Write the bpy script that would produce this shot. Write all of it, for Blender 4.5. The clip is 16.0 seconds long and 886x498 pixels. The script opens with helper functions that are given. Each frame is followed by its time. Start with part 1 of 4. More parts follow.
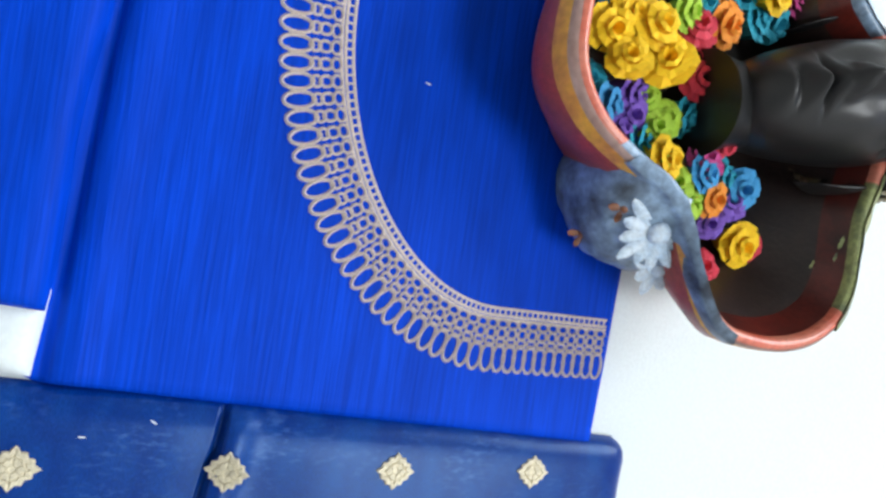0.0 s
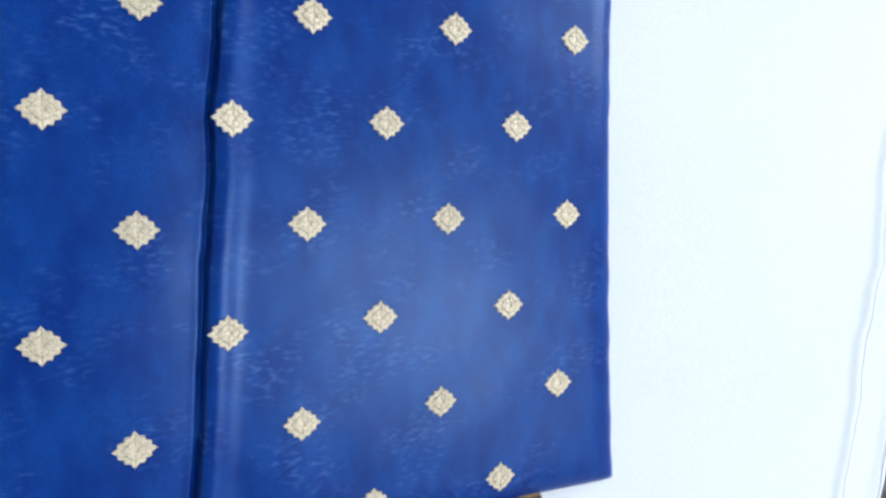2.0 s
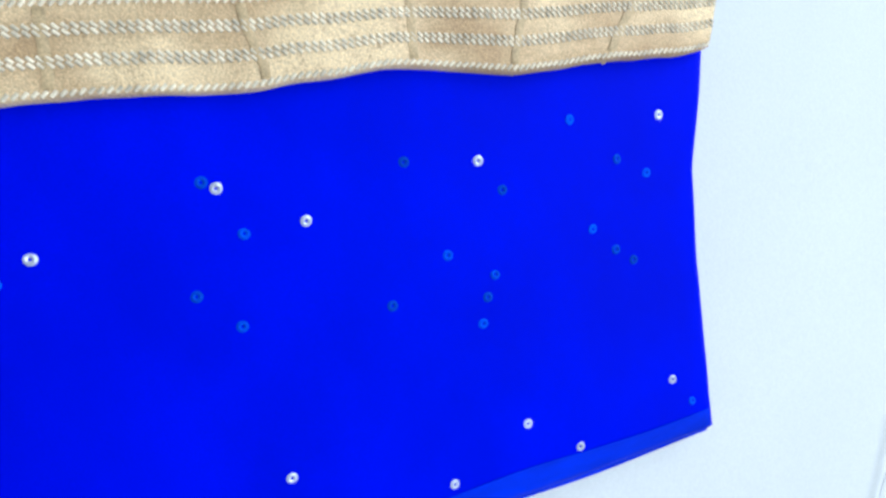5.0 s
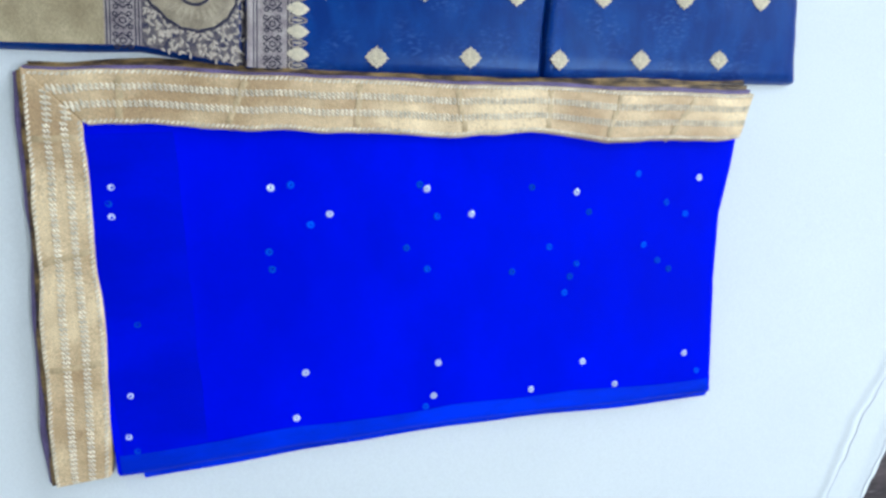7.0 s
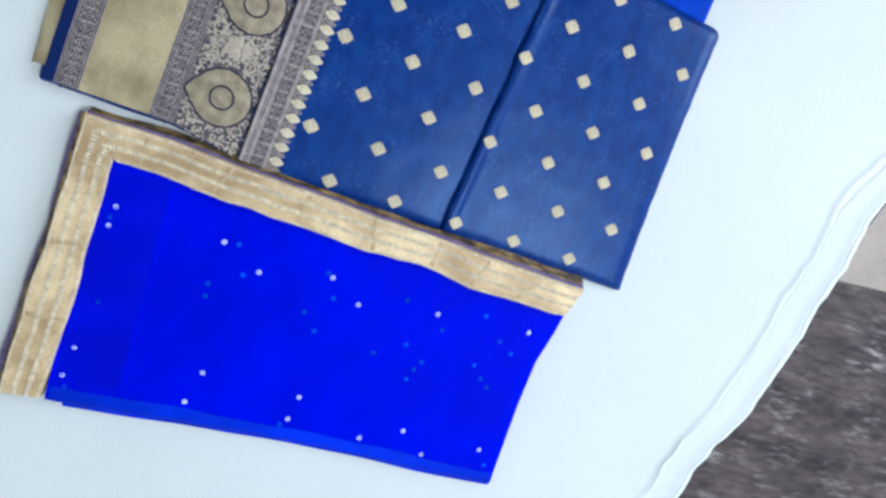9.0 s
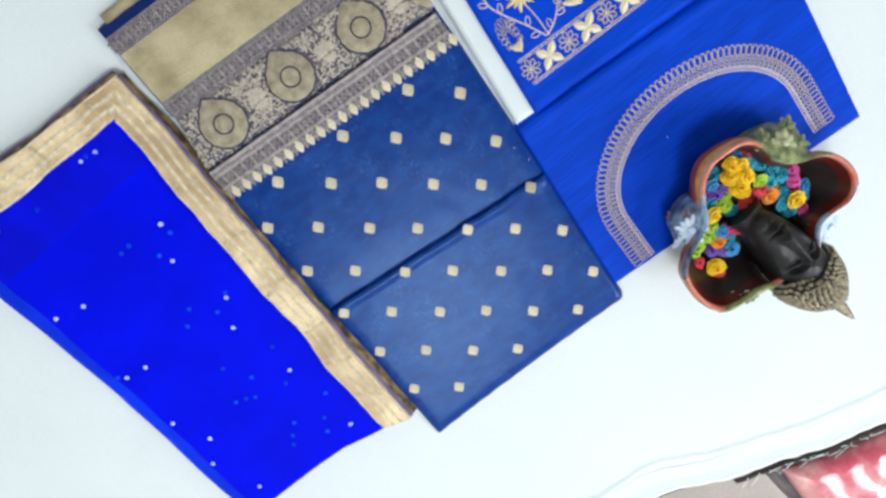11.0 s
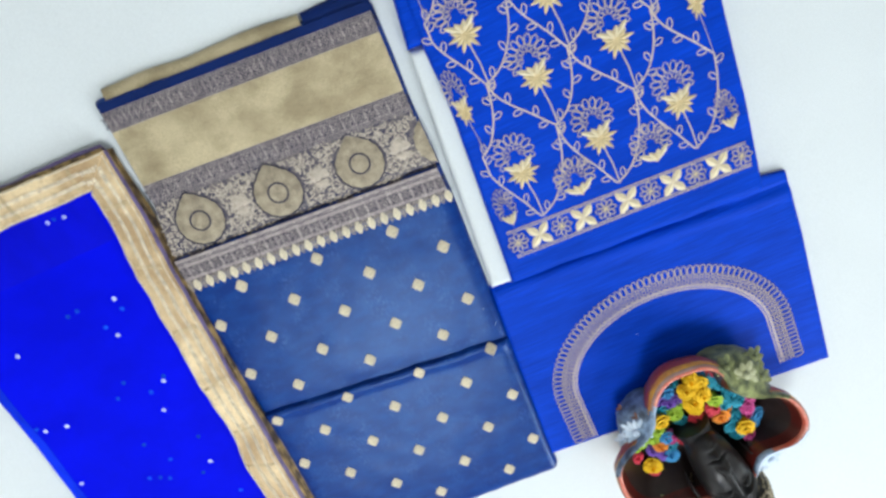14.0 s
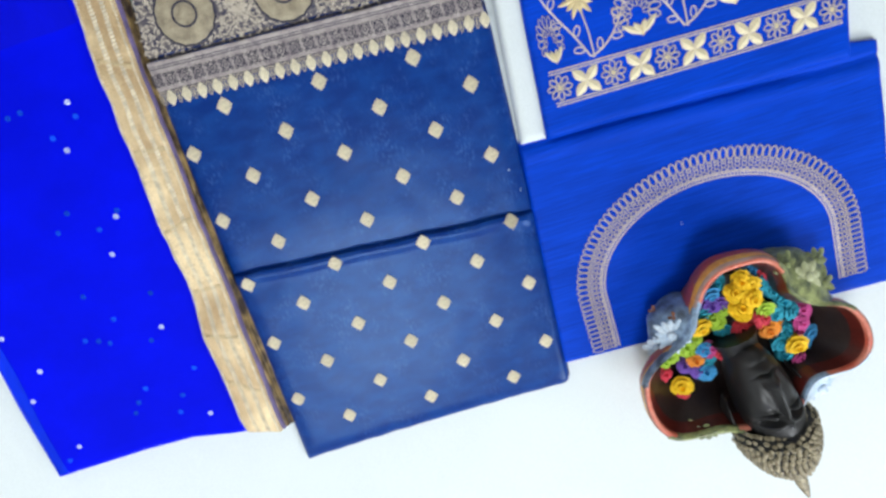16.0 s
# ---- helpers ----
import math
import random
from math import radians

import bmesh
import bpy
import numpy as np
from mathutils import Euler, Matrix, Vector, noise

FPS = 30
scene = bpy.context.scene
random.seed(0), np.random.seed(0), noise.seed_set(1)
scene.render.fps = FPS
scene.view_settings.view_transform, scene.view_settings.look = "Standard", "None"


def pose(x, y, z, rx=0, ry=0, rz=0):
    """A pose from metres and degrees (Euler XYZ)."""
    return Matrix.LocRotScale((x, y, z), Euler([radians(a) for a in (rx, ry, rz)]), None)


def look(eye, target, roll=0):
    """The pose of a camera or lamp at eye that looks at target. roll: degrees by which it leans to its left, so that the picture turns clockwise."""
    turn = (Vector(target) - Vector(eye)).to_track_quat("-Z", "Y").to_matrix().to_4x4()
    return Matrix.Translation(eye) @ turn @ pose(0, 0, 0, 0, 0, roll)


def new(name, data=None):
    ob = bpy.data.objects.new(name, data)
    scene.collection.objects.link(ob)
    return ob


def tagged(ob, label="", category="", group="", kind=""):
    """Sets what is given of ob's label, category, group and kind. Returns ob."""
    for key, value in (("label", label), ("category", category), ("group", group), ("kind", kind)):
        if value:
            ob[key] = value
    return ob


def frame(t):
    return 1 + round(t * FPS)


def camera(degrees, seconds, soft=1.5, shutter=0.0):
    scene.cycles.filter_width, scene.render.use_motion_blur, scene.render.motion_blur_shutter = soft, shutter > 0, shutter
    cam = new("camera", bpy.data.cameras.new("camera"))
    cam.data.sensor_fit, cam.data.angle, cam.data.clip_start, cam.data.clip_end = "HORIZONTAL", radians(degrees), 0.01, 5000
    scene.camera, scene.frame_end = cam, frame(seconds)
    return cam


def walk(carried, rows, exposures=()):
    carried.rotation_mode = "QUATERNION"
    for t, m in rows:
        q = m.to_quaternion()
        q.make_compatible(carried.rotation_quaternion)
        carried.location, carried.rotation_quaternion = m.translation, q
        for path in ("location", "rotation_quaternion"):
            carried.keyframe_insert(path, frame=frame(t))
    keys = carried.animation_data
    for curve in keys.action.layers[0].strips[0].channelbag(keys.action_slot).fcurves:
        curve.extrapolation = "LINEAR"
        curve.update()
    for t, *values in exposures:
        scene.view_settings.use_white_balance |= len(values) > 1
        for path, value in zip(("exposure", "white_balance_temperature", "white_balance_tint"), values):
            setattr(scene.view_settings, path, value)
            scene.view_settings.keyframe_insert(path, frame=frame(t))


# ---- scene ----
cam = camera(70.02, 16.0, soft=2.8)
PATH = [
    (0.0, 0.0803, 0.0300, 0.2209, -3.52, -23.98, -80.63),
    (0.5, 0.0336, 0.0222, 0.2211, -4.80, -24.29, -83.31),
    (1.0, -0.0094, 0.0251, 0.2256, -4.09, -25.22, -86.81),
    (1.5, -0.0522, 0.0251, 0.2469, -4.72, -23.71, -89.31),
    (2.0, -0.1058, 0.0274, 0.2531, -4.58, -23.21, -91.87),
    (2.5, -0.1441, 0.0359, 0.2564, -5.51, -23.26, -93.02),
    (3.0, -0.1908, 0.0479, 0.2549, -5.95, -22.60, -95.18),
    (3.5, -0.2275, 0.0612, 0.2351, -7.17, -22.78, -96.54),
    (4.0, -0.2624, 0.0741, 0.2288, -7.25, -22.45, -97.30),
    (4.5, -0.2968, 0.0914, 0.2334, -6.72, -21.73, -99.18),
    (4.7, -0.3035, 0.0999, 0.2400, -7.13, -21.58, -100.08),
    (6.8, -0.2823, 0.1855, 0.3889, -9.67, -14.34, -94.72),
    (7.0, -0.2762, 0.1905, 0.4059, -10.23, -13.32, -92.11),
    (7.5, -0.2550, 0.1896, 0.4482, -10.61, -12.30, -86.67),
    (8.0, -0.2314, 0.1863, 0.4877, -11.09, -12.47, -83.43),
    (8.5, -0.2035, 0.1779, 0.5239, -12.57, -11.93, -76.80),
    (9.0, -0.1718, 0.1743, 0.5591, -13.41, -11.94, -71.12),
    (9.2, -0.1541, 0.1785, 0.5640, -14.04, -12.15, -69.64),
    (11.3, -0.0129, 0.2003, 0.6429, -17.55, -3.99, -33.98),
    (11.5, 0.0017, 0.2126, 0.6479, -18.22, -3.53, -31.55),
    (12.0, 0.0205, 0.2341, 0.6656, -17.25, -2.84, -26.30),
    (12.5, 0.0361, 0.2563, 0.6755, -15.96, -2.43, -24.00),
    (13.0, 0.0542, 0.2716, 0.6663, -15.16, -1.89, -24.02),
    (13.5, 0.0668, 0.2861, 0.6343, -16.96, -1.32, -24.47),
    (14.0, 0.0641, 0.2994, 0.5802, -18.70, -1.74, -24.50),
    (14.5, 0.0412, 0.2847, 0.5303, -21.13, -1.66, -25.32),
    (15.0, 0.0156, 0.2471, 0.5106, -21.12, -1.67, -22.40),
    (15.5, -0.0117, 0.1915, 0.5104, -20.11, -1.94, -19.55),
    (16.0, -0.0271, 0.1504, 0.5314, -17.02, -1.56, -18.16),
]
EXPOSURES = [(0.0, 0.03, 6400, 10), (1.0, -0.04, 6350, 12), (2.5, -0.10, 5950, 16), (4.5, -0.14, 5850, 11), (7.0, -0.19, 5800, 10), (8.0, -0.19, 5850, 10), (9.2, -0.17, 6000, 10), (11.3, -0.06, 6450, 10), (16.0, -0.06, 6400, 10)]
walk(cam, [(t, pose(*row)) for t, *row in PATH], EXPOSURES)

# ---- world and light ----
world = bpy.data.worlds.new("daylight")
scene.world = world
world.use_nodes = True
sky = world.node_tree.nodes.new("ShaderNodeTexSky")
sky.sky_type = 'NISHITA'
sky.sun_disc = False
sky.sun_elevation, sky.sun_rotation = radians(50), radians(170)
world.node_tree.links.new(sky.outputs[0], world.node_tree.nodes["Background"].inputs[0])
world.node_tree.nodes["Background"].inputs[1].default_value = 0.12


def area_lamp(name, m, sx, sy, watts, color):
    data = bpy.data.lights.new(name, 'AREA')
    data.shape, data.size, data.size_y, data.energy, data.color = 'RECTANGLE', sx, sy, watts, color
    lamp = new(name, data)
    lamp.matrix_world = m
    return lamp


# Unseen side lamp, added; its direction follows the bowl's shadow.
area_lamp("unseen_side_light", look((1.0, -2.1, 1.45), (0.05, 0.0, 0.1)), 1.0, 1.5, 52.0, (0.93, 0.98, 1.0))
# Unseen overhead lamp, added and placed to give the navy silk's sheen.
area_lamp("unseen_overhead_light", look((-0.70, -1.10, 2.54), (-0.69, -1.09, 0.0)), 0.8, 1.0, 44.0, (0.95, 0.985, 1.0))


# ---- materials ----
def material(name, color, rough=0.7, metal=0.0, vary=0.0, vscale=(40, 40, 40), grain=0.0, gscale=(900, 900, 900),
             bump=0.0, sheen=0.0, alt=None, spec=0.5, coat=0.0, rand=0.0, tint=None, flecks=None, dash_size=(620, 240, 300), patch_size=(55, 38, 30)):
    """A surface with two scales of variation: broad (vscale) and fine (gscale), in object metres."""
    mat = bpy.data.materials.new(name)
    mat.use_nodes = True
    nodes, links = mat.node_tree.nodes, mat.node_tree.links
    bsdf = nodes["Principled BSDF"]
    bsdf.inputs["Roughness"].default_value = rough
    bsdf.inputs["Metallic"].default_value = metal
    bsdf.inputs["Specular IOR Level"].default_value = spec
    bsdf.inputs["Sheen Weight"].default_value = sheen
    if tint:
        bsdf.inputs["Specular Tint"].default_value = (*tint, 1)
    bsdf.inputs["Coat Weight"].default_value = coat
    coord = nodes.new("ShaderNodeTexCoord")

    def noise_tex(scale, detail):
        mapping = nodes.new("ShaderNodeMapping")
        mapping.inputs["Scale"].default_value = scale
        links.new(coord.outputs["Object"], mapping.inputs[0])
        tex = nodes.new("ShaderNodeTexNoise")
        tex.inputs["Scale"].default_value = 1.0
        tex.inputs["Detail"].default_value = detail
        links.new(mapping.outputs[0], tex.inputs["Vector"])
        return tex

    broad, fine = noise_tex(vscale, 4), noise_tex(gscale, 2)
    ramp = nodes.new("ShaderNodeValToRGB")
    ramp.color_ramp.elements[0].position, ramp.color_ramp.elements[1].position = 0.36, 0.66
    other = alt or tuple(c * (1 - vary) for c in color)
    ramp.color_ramp.elements[0].color = (*color, 1)
    ramp.color_ramp.elements[1].color = (*other, 1)
    links.new(broad.outputs["Fac"], ramp.inputs[0])
    mul = nodes.new("ShaderNodeMix")
    mul.data_type, mul.blend_type = 'RGBA', 'MULTIPLY'
    mul.inputs["Factor"].default_value = grain
    links.new(ramp.outputs[0], mul.inputs[6])
    tone = nodes.new("ShaderNodeMapRange")
    tone.inputs[1].default_value, tone.inputs[2].default_value = 0.3, 0.7
    tone.inputs[3].default_value, tone.inputs[4].default_value = 0.35, 1.5
    links.new(fine.outputs["Fac"], tone.inputs[0])
    links.new(tone.outputs[0], mul.inputs[7])
    last = mul.outputs[2]
    if rand:
        info, hue = nodes.new("ShaderNodeObjectInfo"), nodes.new("ShaderNodeHueSaturation")
        span = nodes.new("ShaderNodeMapRange")
        span.inputs[3].default_value, span.inputs[4].default_value = 1 - rand, 1 + rand
        links.new(info.outputs["Random"], span.inputs[0])
        links.new(span.outputs[0], hue.inputs["Value"])
        links.new(last, hue.inputs["Color"])
        last = hue.outputs[0]
    if flecks:
        dash, patch = noise_tex(dash_size, 4), noise_tex(patch_size, 3)
        near, mask = nodes.new("ShaderNodeMapRange"), nodes.new("ShaderNodeMapRange")
        near.inputs[1].default_value, near.inputs[2].default_value = 0.50, 0.78
        mask.inputs[1].default_value, mask.inputs[2].default_value = 0.46, 0.68
        links.new(dash.outputs["Fac"], near.inputs[0])
        links.new(patch.outputs["Fac"], mask.inputs[0])
        both, blend = nodes.new("ShaderNodeMath"), nodes.new("ShaderNodeMix")
        both.operation, blend.data_type = 'MULTIPLY', 'RGBA'
        links.new(near.outputs[0], both.inputs[0])
        links.new(mask.outputs[0], both.inputs[1])
        links.new(both.outputs[0], blend.inputs["Factor"])
        links.new(last, blend.inputs[6])
        blend.inputs[7].default_value = (*flecks, 1)
        last = blend.outputs[2]
    links.new(last, bsdf.inputs["Base Color"])
    if bump:
        relief = nodes.new("ShaderNodeBump")
        relief.inputs["Strength"].default_value = bump
        relief.inputs["Distance"].default_value = 0.0006
        links.new(fine.outputs["Fac"], relief.inputs["Height"])
        links.new(relief.outputs[0], bsdf.inputs["Normal"])
    return mat


M = {
    "sheet": material("white cotton sheet", (0.73, 0.79, 0.80), 0.9, vary=0.04, vscale=(6, 6, 6), grain=0.06, gscale=(700, 700, 700), bump=0.15),
    "hem": material("stitched white hem", (0.66, 0.70, 0.76), 0.9, vary=0.1, grain=0.1, bump=0.2),
    "floor": material("dark worn floor", (0.030, 0.022, 0.026), 0.5, vary=0.0, alt=(0.105, 0.082, 0.082), vscale=(30, 11, 9), grain=0.75, gscale=(170, 40, 60), bump=0.6, spec=0.3, flecks=(0.42, 0.39, 0.39), dash_size=(210, 46, 60), patch_size=(26, 17, 12)),
    "tile": material("beige floor tile", (0.42, 0.36, 0.32), 0.4, vary=0.15, vscale=(20, 20, 20), grain=0.15, gscale=(300, 300, 300)),
    "wall": material("off-white wall paint", (0.80, 0.80, 0.78), 0.85, vary=0.05, vscale=(2, 2, 2), grain=0.05, gscale=(120, 120, 120), bump=0.1),
    # flecks put the silk's thread glints into its colour as paler dashes.
    "navy": material("navy woven silk", (0.0, 0.022, 0.185), 0.32, vary=0.0, alt=(0.002, 0.042, 0.245), vscale=(46, 90, 20), grain=0.35, gscale=(900, 2600, 400), bump=0.1, spec=0.36, tint=(0.46, 0.72, 1.0), flecks=(0.05, 0.12, 0.36)),
    "navy_dark": material("navy selvedge", (0.002, 0.018, 0.12), 0.6, spec=0.15, vary=0.2, grain=0.3, gscale=(260, 2400, 400), bump=0.2),
    "royal": material("royal blue slub silk", (0.0, 0.054, 0.58), 0.55, vary=0.2, vscale=(14, 60, 14), grain=0.28, gscale=(34, 900, 300), bump=0.4, spec=0.08),
    "chiffon": material("royal blue chiffon", (0.0, 0.004, 0.80), 0.6, vary=0.18, vscale=(12, 16, 12), grain=0.08, gscale=(1500, 1500, 1500), bump=0.08, spec=0.05),
    "chiffon_deep": material("doubled blue chiffon", (0.001, 0.004, 0.70), 0.6, vary=0.2, vscale=(30, 12, 30), grain=0.1, gscale=(1500, 1500, 1500), spec=0.06),
    "chiffon_thin": material("single layer of blue chiffon", (0.004, 0.035, 0.85), 0.6, vary=0.35, vscale=(50, 18, 40), grain=0.1, gscale=(1500, 1500, 1500), spec=0.05),
    # alt paints the rippled tape's brown shadows, along with its own mottling.
    "gold_tape": material("gold zari tape", (0.88, 0.70, 0.42), 0.5, 0.12, alt=(0.50, 0.345, 0.18), vscale=(34, 24, 34), grain=0.4, gscale=(1300, 1300, 900), bump=0.5, flecks=(0.34, 0.22, 0.11), dash_size=(520, 520, 300)),
    "gold_thread": material("bright gold thread", (0.98, 0.89, 0.68), 0.42, 0.08, vary=0.45, vscale=(200, 200, 200), grain=0.3, gscale=(2500, 2500, 2500), bump=0.3),
    # Near-black colour broken by patches of dull gold, for the lower layers.
    "under_tape": material("near-black and gold mottled tape layer", (0.030, 0.016, 0.010), 0.5, 0.15, alt=(0.36, 0.24, 0.09), vscale=(160, 60, 60), grain=0.5, gscale=(900, 900, 900), bump=0.4),
    "violet": material("violet reverse of chiffon hem", (0.17, 0.13, 0.30), 0.6, vary=0.4, vscale=(60, 60, 60), grain=0.4, gscale=(1200, 1200, 900)),
    "tissue": material("pale gold tissue weave", (0.55, 0.47, 0.29), 0.40, 0.2, alt=(0.33, 0.27, 0.155), vscale=(26, 34, 26), grain=0.35, gscale=(700, 1800, 700), bump=0.4),
    "brocade": material("silver and navy brocade ground", (0.20, 0.17, 0.16), 0.5, 0.1, alt=(0.010, 0.014, 0.055), vscale=(330, 330, 330), grain=0.45, gscale=(900, 900, 900), bump=0.4),
    "silver": material("antique silver-gold thread", (0.56, 0.49, 0.40), 0.45, 0.12, vary=0.25, vscale=(200, 200, 200), grain=0.45, gscale=(1800, 1800, 1800), bump=0.4),
    "silver_ground": material("pale silver weave", (0.42, 0.37, 0.35), 0.5, 0.1, alt=(0.26, 0.22, 0.23), vscale=(160, 160, 160), grain=0.5, gscale=(1500, 1500, 900), bump=0.4),
    "old_gold": material("dull old gold weave", (0.42, 0.36, 0.25), 0.5, 0.12, alt=(0.25, 0.21, 0.145), vscale=(120, 120, 120), grain=0.5, gscale=(1500, 1500, 900), bump=0.4),
    # Brown that stands in for shade along the tape's folds.
    "crease": material("brown fold shading on gold tape", (0.64, 0.49, 0.275), 0.55, 0.1, vary=0.3, vscale=(120, 120, 120), grain=0.4, gscale=(1300, 1300, 900)),
    "ink": material("ink-dark thread", (0.014, 0.014, 0.045), 0.55, vary=0.3, grain=0.3, gscale=(1500, 1500, 900), bump=0.2),
    "butti": material("cream gold butti thread", (0.74, 0.665, 0.485), 0.5, 0.12, vary=0.2, vscale=(300, 300, 300), grain=0.35, gscale=(1800, 1800, 1800), bump=0.4, rand=0.07),
    "lilac_thread": material("dusky beige cord", (0.72, 0.62, 0.56), 0.6, 0.05, vary=0.15, vscale=(200, 200, 200), grain=0.4, gscale=(1800, 1800, 1800), bump=0.4),
    "cream_thread": material("cream satin stitch", (0.84, 0.74, 0.50), 0.5, 0.05, vary=0.15, vscale=(250, 250, 250), grain=0.35, gscale=(1500, 1500, 1500), bump=0.4),
    "gold_stitch": material("warm gold satin stitch", (0.78, 0.64, 0.36), 0.45, 0.08, vary=0.25, vscale=(250, 250, 250), grain=0.35, gscale=(1500, 1500, 1500), bump=0.4),
    "pale_green": material("cream-green painted petal", (0.56, 0.58, 0.36), 0.4, alt=(0.36, 0.38, 0.20), vscale=(160, 160, 160), grain=0.3, gscale=(700, 700, 700), bump=0.3),
    "sequin": material("silver sequin", (0.62, 0.70, 0.88), 0.3, 0.4, vary=0.1, rand=0.15),
    "ghost": material("sequin veiled by blue chiffon", (0.006, 0.085, 0.80), 0.8, 0.0, spec=0.08, vary=0.2, vscale=(300, 300, 300), rand=0.35),
    "clay": material("dark brown fired clay", (0.032, 0.020, 0.018), 0.36, vary=0.4, vscale=(60, 60, 60), grain=0.5, gscale=(700, 700, 200), bump=0.25),
    "red_clay": material("red painted clay", (0.42, 0.055, 0.035), 0.35, alt=(0.30, 0.07, 0.05), vscale=(60, 60, 60), grain=0.3, gscale=(500, 500, 500), bump=0.15),
    "deep_red": material("dark red glaze inside the rim", (0.13, 0.016, 0.011), 0.3, alt=(0.045, 0.011, 0.009), vscale=(45, 45, 45), grain=0.35, gscale=(500, 500, 500), bump=0.15),
    "rust": material("rust brown painted bud", (0.30, 0.11, 0.05), 0.45, vary=0.4, vscale=(160, 160, 160), grain=0.3, gscale=(700, 700, 700), bump=0.3),
    "coral": material("coral red rim paint", (0.62, 0.12, 0.07), 0.3, alt=(0.66, 0.26, 0.18), vscale=(50, 50, 50), grain=0.25, gscale=(400, 400, 400)),
    "yellow_paint": material("yellow rim stripe", (0.80, 0.42, 0.04), 0.35, alt=(0.62, 0.25, 0.05), vscale=(70, 70, 70), grain=0.25, gscale=(400, 400, 400)),
    "rose_grey": material("grey-pink rim paint", (0.40, 0.27, 0.24), 0.35, alt=(0.30, 0.16, 0.13), vscale=(60, 60, 60), grain=0.25, gscale=(400, 400, 400)),
    "blue_grey": material("blue-grey glazed clay", (0.30, 0.43, 0.60), 0.35, alt=(0.06, 0.075, 0.10), vscale=(60, 60, 60), grain=0.4, gscale=(400, 400, 400), bump=0.3),
    "pale_blue": material("pale blue painted petal", (0.72, 0.82, 0.92), 0.4, alt=(0.44, 0.58, 0.74), vscale=(160, 160, 160), grain=0.3, gscale=(700, 700, 700), bump=0.3),
    "leaf_green": material("pale green painted leaf", (0.34, 0.38, 0.15), 0.4, alt=(0.07, 0.09, 0.05), vscale=(110, 110, 110), grain=0.4, gscale=(600, 600, 600), bump=0.3),
    "black": material("matt black painted resin", (0.014, 0.014, 0.015), 0.38, vary=0.2, vscale=(60, 60, 60), grain=0.2, gscale=(500, 500, 500), bump=0.12),
    "hair_gold": material("antique gold paint", (0.36, 0.31, 0.20), 0.42, 0.25, alt=(0.13, 0.105, 0.06), vscale=(190, 190, 190), grain=0.4, gscale=(900, 900, 900), bump=0.3),
    "pink_film": material("pink plastic film", (0.62, 0.10, 0.15), 0.2, alt=(0.80, 0.42, 0.40), vscale=(26, 14, 26), grain=0.2, gscale=(120, 120, 120), bump=0.3, coat=0.5),
    "dark_hem": material("dark brown mat edge", (0.05, 0.03, 0.025), 0.7, vary=0.5, vscale=(80, 80, 80), grain=0.4, gscale=(500, 500, 500), bump=0.4),
}
PAPER = {
    "yellow": (1.0, 0.62, 0.005), "olive": (0.42, 0.66, 0.05), "purple": (0.18, 0.08, 0.46), "red": (0.78, 0.05, 0.09),
    "orange": (0.86, 0.28, 0.02), "teal": (0.02, 0.36, 0.50), "magenta": (0.66, 0.08, 0.32), "blue": (0.04, 0.30, 0.62),
}
for key, tint in PAPER.items():
    M[key] = material(key + " crepe paper", tint, 0.75, vary=0.15, vscale=(120, 120, 120), grain=0.18, gscale=(300, 1500, 300), bump=0.4, rand=0.10)


# ---- helpers ----
def mesh_object(name, bm, mats, smooth=True):
    data = bpy.data.meshes.new(name)
    bm.normal_update()
    bm.to_mesh(data)
    bm.free()
    for mat in mats if isinstance(mats, (list, tuple)) else [mats]:
        data.materials.append(mat)
    if smooth:
        data.polygons.foreach_set("use_smooth", [True] * len(data.polygons))
    return new(name, data)


def part(name, bm, mats, parent, label="", smooth=True):
    ob = mesh_object(name, bm, mats, smooth)
    ob.parent = parent
    if label:
        tagged(ob, label)
    return ob


def shared(name, data, parent, m):
    """One more object on a mesh that its twins share."""
    ob = new(name, data)
    ob.parent = parent
    ob.matrix_local = m
    return ob


def thing(name, label, category, at=(0, 0, 0), group="", kind=""):
    ob = new(name)
    ob.empty_display_size = 0.01
    ob.location = at
    return tagged(ob, label, category, group, kind)


def lerp(table, v):
    """A value from a short table of (key, value)."""
    return float(np.interp(v, [a for a, _ in table], [b for _, b in table]))


def steps(n, edge=0.06):
    """0..1 with finer steps by both ends."""
    fine = [0, 0.004, 0.01, 0.02, 0.035, edge]
    return fine + [edge + (1 - 2 * edge) * i / n for i in range(1, n)] + [1 - f for f in reversed(fine)]


def grid(bm, fn, us, vs, mat=0):
    rows = [[bm.verts.new(fn(u, v)) for u in us] for v in vs]
    for a, b in zip(rows, rows[1:]):
        for i in range(len(us) - 1):
            bm.faces.new((a[i], a[i + 1], b[i + 1], b[i])).material_index = mat
    return rows


def swell(d, r):
    """The rise of a rounded fold, d metres in from its edge."""
    k = 1 - min(max(d / r, 0), 1)
    return math.sqrt(max(0.0, 1 - k * k))


def wob(x, y, scale, seed=0.0):
    return noise.noise((x * scale, y * scale, seed))


